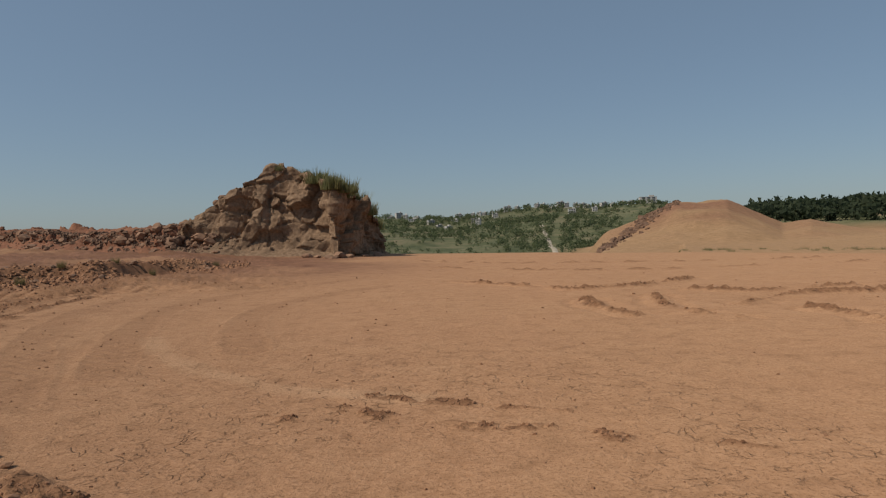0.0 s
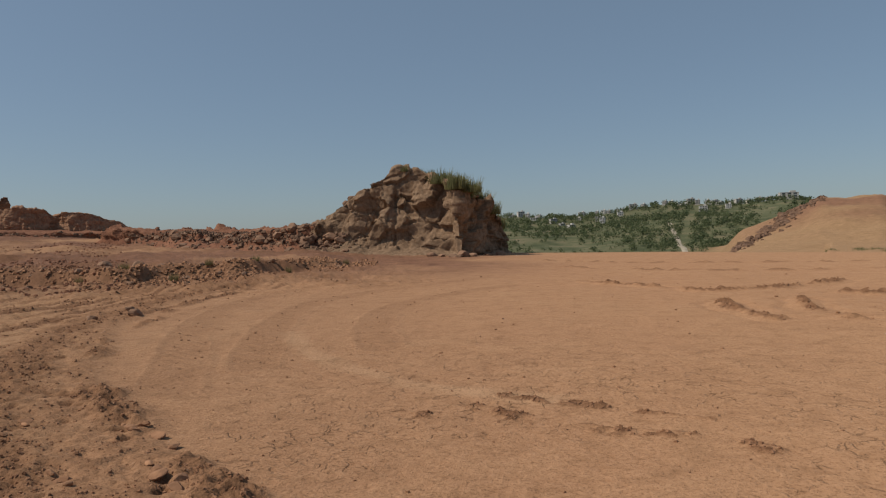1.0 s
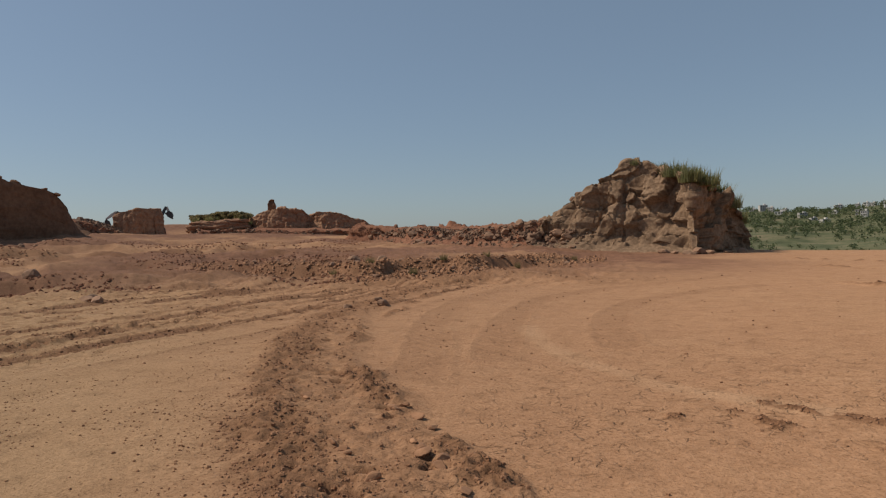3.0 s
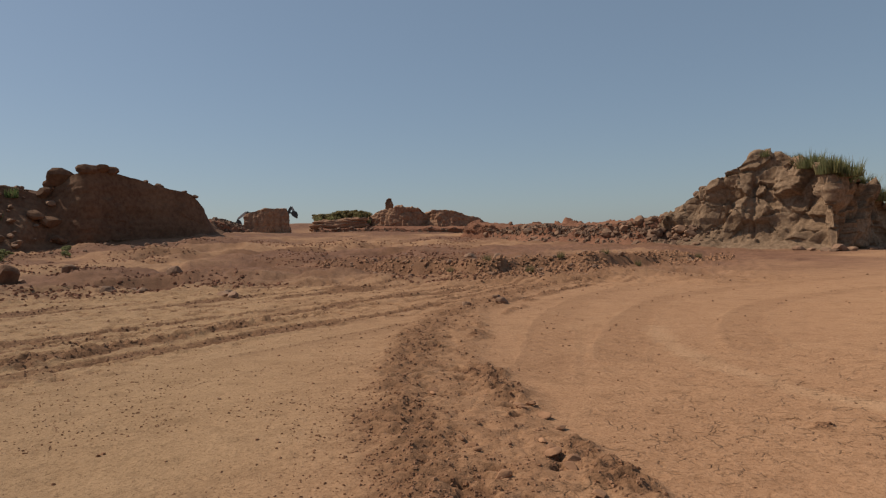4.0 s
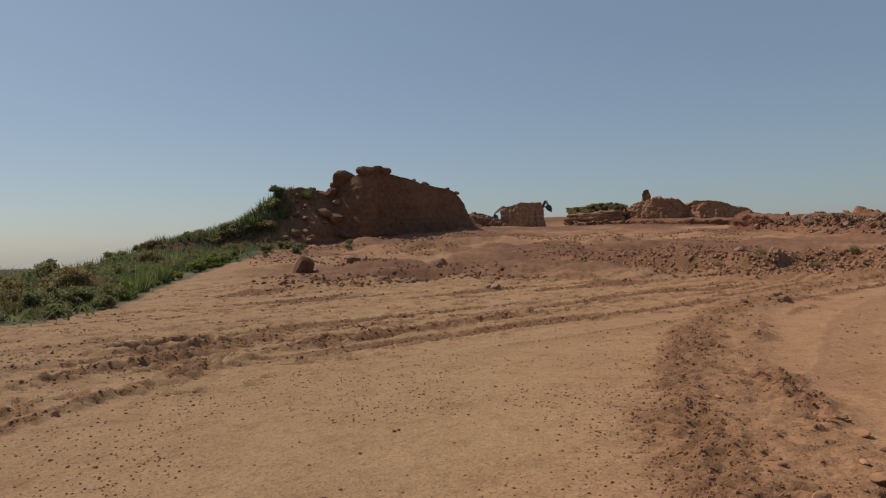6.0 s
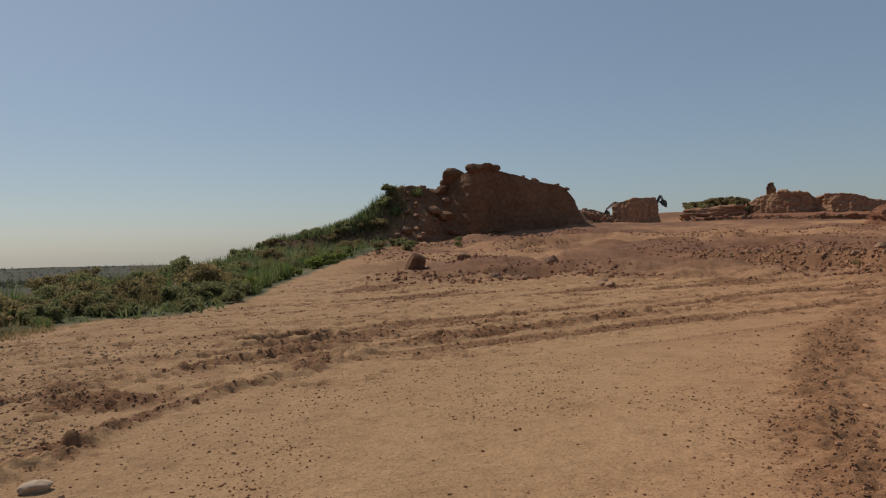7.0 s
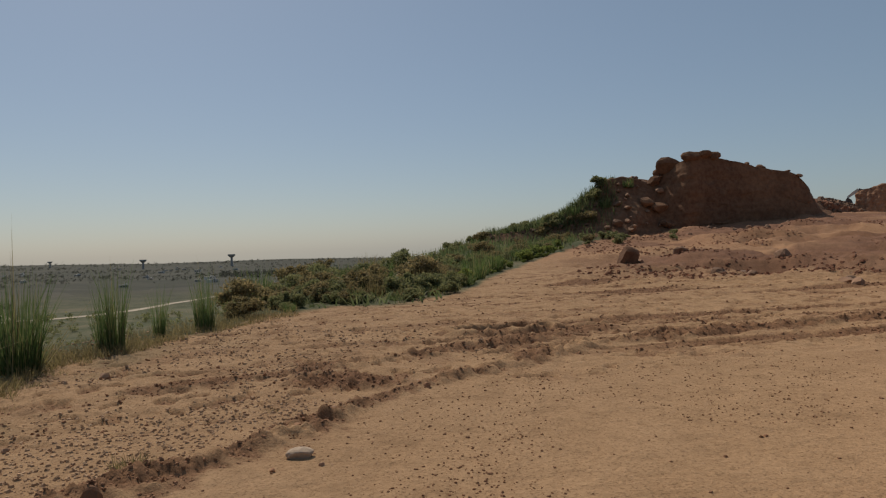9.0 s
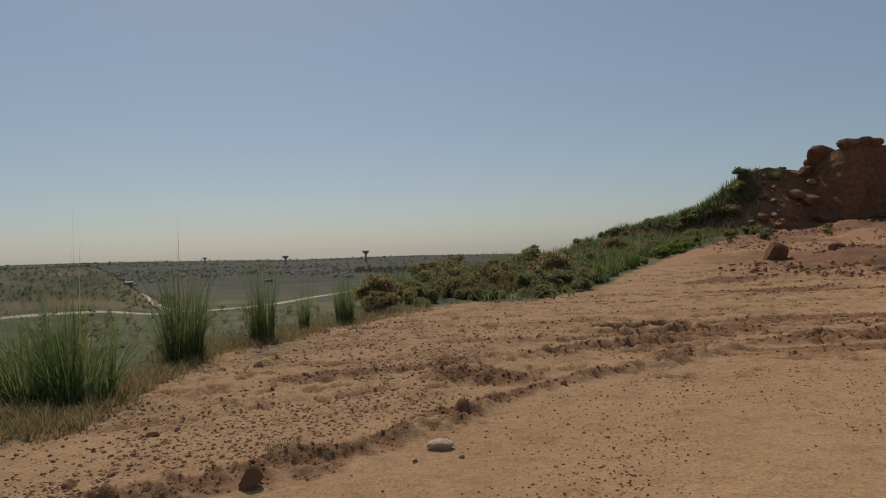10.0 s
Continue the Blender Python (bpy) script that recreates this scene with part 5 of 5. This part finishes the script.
ob = place(HOUSES[4], x, y, land_z(x, y) + 1.2, 0.6, used)
ob.rotation_euler = (0, 0, radians(-16 + 12))


def water_tower(h):
    base = tagged(new("water_tower"), "grey concrete water tower with a flared tank on the plain", "water tower", "water towers on the plain")
    part("shaft", tube(bmesh.new(), 2.6, 2.2, h, (0, 0, h / 2), sides=14), M_CONC, base)
    tank = part("tank", tube(bmesh.new(), 2.6, 7.5, 4.5, (0, 0, h + 2.2), sides=20), M_CONC, base)
    part("rim", tube(bmesh.new(), 7.6, 7.4, 2.6, (0, 0, h + 5.6), sides=20), M_CONC, tank)
    return base


for az, el, r, h in ((101.05, -0.02, 1500, 18), (107.47, -0.2, 1700, 15), (113.6, -0.1, 2600, 14)):
    x, y = polar(az, r)
    t = water_tower(h)
    t.location = (x, y, 1.6 + r * math.tan(radians(el)) - h - 7)


def strip(name, pts, width, label, lift=0.25):
    p = np.array(rounded(pts, 3))
    d = np.gradient(p, axis=0)
    d /= np.linalg.norm(d, axis=1)[:, None]
    nrm = np.column_stack([-d[:, 1], d[:, 0]])
    rows = []
    for k in (-1, -0.4, 0.4, 1):
        q = p + nrm * (k * width / 2)
        rows.append(np.column_stack([q, land(q[:, 0], q[:, 1])[0] + lift * (1 if abs(k) < 1 else 0.2)]))
    return tagged(new(name, mesh_of(name, np.stack(rows).reshape(-1, 3), grid_faces(4, len(p), False), M_TRACK)), label, "road", kind="structure")


strip("road_plain", [polar(140, 330), polar(128, 345), polar(122, 350), polar(116.3, 350), polar(110, 380), polar(104, 460), polar(98, 600)], 5.0, "pale unpaved road across the plain", 0.5)
strip("road_branch", [polar(115.5, 352), polar(117.5, 420), polar(119.5, 620), polar(121, 900)], 7.0, "pale branch road over the plain", 0.6)
strip("track_valley", [polar(-9.4, 230), polar(-9.0, 290), polar(-8.4, 360), polar(-7.9, 430)], 2.2, "pale dirt track down the valley side", 0.35)

shed = tagged(new("shed"), "low dark shed beside the branch road", "shed")
x, y = polar(119.5, 640)
shed.location = (x, y, land_z(x, y))
shed.rotation_euler = (0, 0, radians(110))
part("wall", box(bmesh.new(), (15, 8, 6), (0, 0, 2.6), bevel=0.1), M_STEEL, shed)
part("roof", box(bmesh.new(), (16, 9, 0.5), (0, 0, 5.9), (2, 0, 0), bevel=0.05), M_ROOF, shed)

TOWN = [house(14, 10, 4.5, 1), house(18, 12, 6, 2)]
for h_ in TOWN:
    tagged(h_, "pale hazy building on the distant plain", "building", "buildings on the plain")
for i in range(46):
    az, r = rr.uniform(96, 130), rr.uniform(700, 2300)
    x, y = polar(az, r)
    ob = place(TOWN[i % 2], x, y, land_z(x, y), rr.uniform(0.3, 0.6), used)
    ob.rotation_euler = (0, 0, radians(az + rr.uniform(-40, 40)))


# ---------------------------------------------------------------- excavators behind the earth block
def limb(bm, a, b, w1, w2, thick):
    """A tapered boom beam from a to b, in the plane y = 0."""
    a, b = Vector(a), Vector(b)
    d = (b - a).normalized()
    n = Vector((-d.z, 0, d.x))
    vs = []
    for y in (-thick / 2, thick / 2):
        for p, w in ((a, w1), ((a + b) / 2, max(w1, w2) * 1.1), (b, w2)):
            for sgn in (-1, 1):
                vs.append(bm.verts.new(p + n * sgn * w / 2 + Vector((0, y, 0))))
    for i in (0, 2):
        bm.faces.new((vs[i], vs[i + 1], vs[i + 3], vs[i + 2]))
        bm.faces.new((vs[i + 6], vs[i + 8], vs[i + 9], vs[i + 7]))
        bm.faces.new((vs[i], vs[i + 2], vs[i + 8], vs[i + 6]))
        bm.faces.new((vs[i + 1], vs[i + 7], vs[i + 9], vs[i + 3]))
    bm.faces.new((vs[0], vs[6], vs[7], vs[1]))
    bm.faces.new((vs[4], vs[5], vs[11], vs[10]))
    return bm


def excavator(elbow, wrist, curl, paint):
    base = tagged(new("excavator"), "dusty tracked excavator at work behind the earth block", "excavator", "excavators")
    for side in (-1, 1):
        tr = part("track", box(bmesh.new(), (4.0, 0.6, 0.9), (0, side * 1.2, 0.45), bevel=0.3), M_STEEL, base)
        for k in (-1.4, 0, 1.4):
            part("roller", tube(bmesh.new(), 0.36, 0.36, 0.66, (k, side * 1.2, 0.45), (90, 0, 0), 12), M_STEEL, tr)
    part("body", box(bmesh.new(), (3.6, 2.5, 1.2), (-0.5, 0, 1.65), bevel=0.12), paint, base)
    part("counterweight", box(bmesh.new(), (0.8, 2.5, 1.2), (-2.3, 0, 1.7), bevel=0.2), M_STEEL, base)
    cab = part("cab", box(bmesh.new(), (1.5, 1.0, 1.6), (0.7, 0.72, 2.7), bevel=0.12), paint, base)
    part("window", box(bmesh.new(), (1.1, 1.04, 0.8), (0.75, 0.72, 2.95), bevel=0.03), M_PANE, cab)
    part("boom", limb(bmesh.new(), (0.9, 0, 1.9), elbow, 0.5, 0.4, 0.42), paint, base, "dusty steel boom")
    part("arm", limb(bmesh.new(), elbow, wrist, 0.42, 0.28, 0.34), M_ARM, base, "pale dusty steel arm")
    bm = bmesh.new()
    prof = [(0, 0), (0.25, 0.55), (0.15, 1.15), (-0.4, 1.45), (-1.0, 1.2), (-0.75, 0.6), (-0.35, 0.2)]
    c, s = math.cos(radians(curl)), math.sin(radians(curl))
    loops = [[bm.verts.new((wrist[0] + u * c - w * s, y, wrist[2] + u * s + w * c)) for u, w in prof] for y in (-0.6, 0.6)]
    bm.faces.new(loops[0])
    bm.faces.new(loops[1][::-1])
    for i in range(len(prof)):
        j = (i + 1) % len(prof)
        bm.faces.new((loops[0][i], loops[1][i], loops[1][j], loops[0][j]))
    bk = part("bucket", bm, M_STEEL, base, "dark worn steel bucket")
    bt = bmesh.new()
    for k in range(5):
        box(bt, (0.12, 0.1, 0.3), (wrist[0] - 1.0 * c - 1.2 * s, -0.5 + 0.25 * k, wrist[2] - 1.0 * s + 1.2 * c), (0, -curl, 0))
    part("teeth", bt, M_STEEL, bk)
    return base


ex = excavator((2.2, 0, 4.4), (3.2, 0, 2.3), 10, M_STEEL)
x, y = polar(50.9, 129)
ex.matrix_basis = pose(x, y, land_z(x, y) + 0.5, 0, 0, 50)
ex = excavator((3.4, 0, 3.2), (5.0, 0, 2.0), 150, M_STEEL)
x, y = polar(51.9, 131)
ex.matrix_basis = pose(x, y, land_z(x, y) + 0.7, 0, 0, 230)
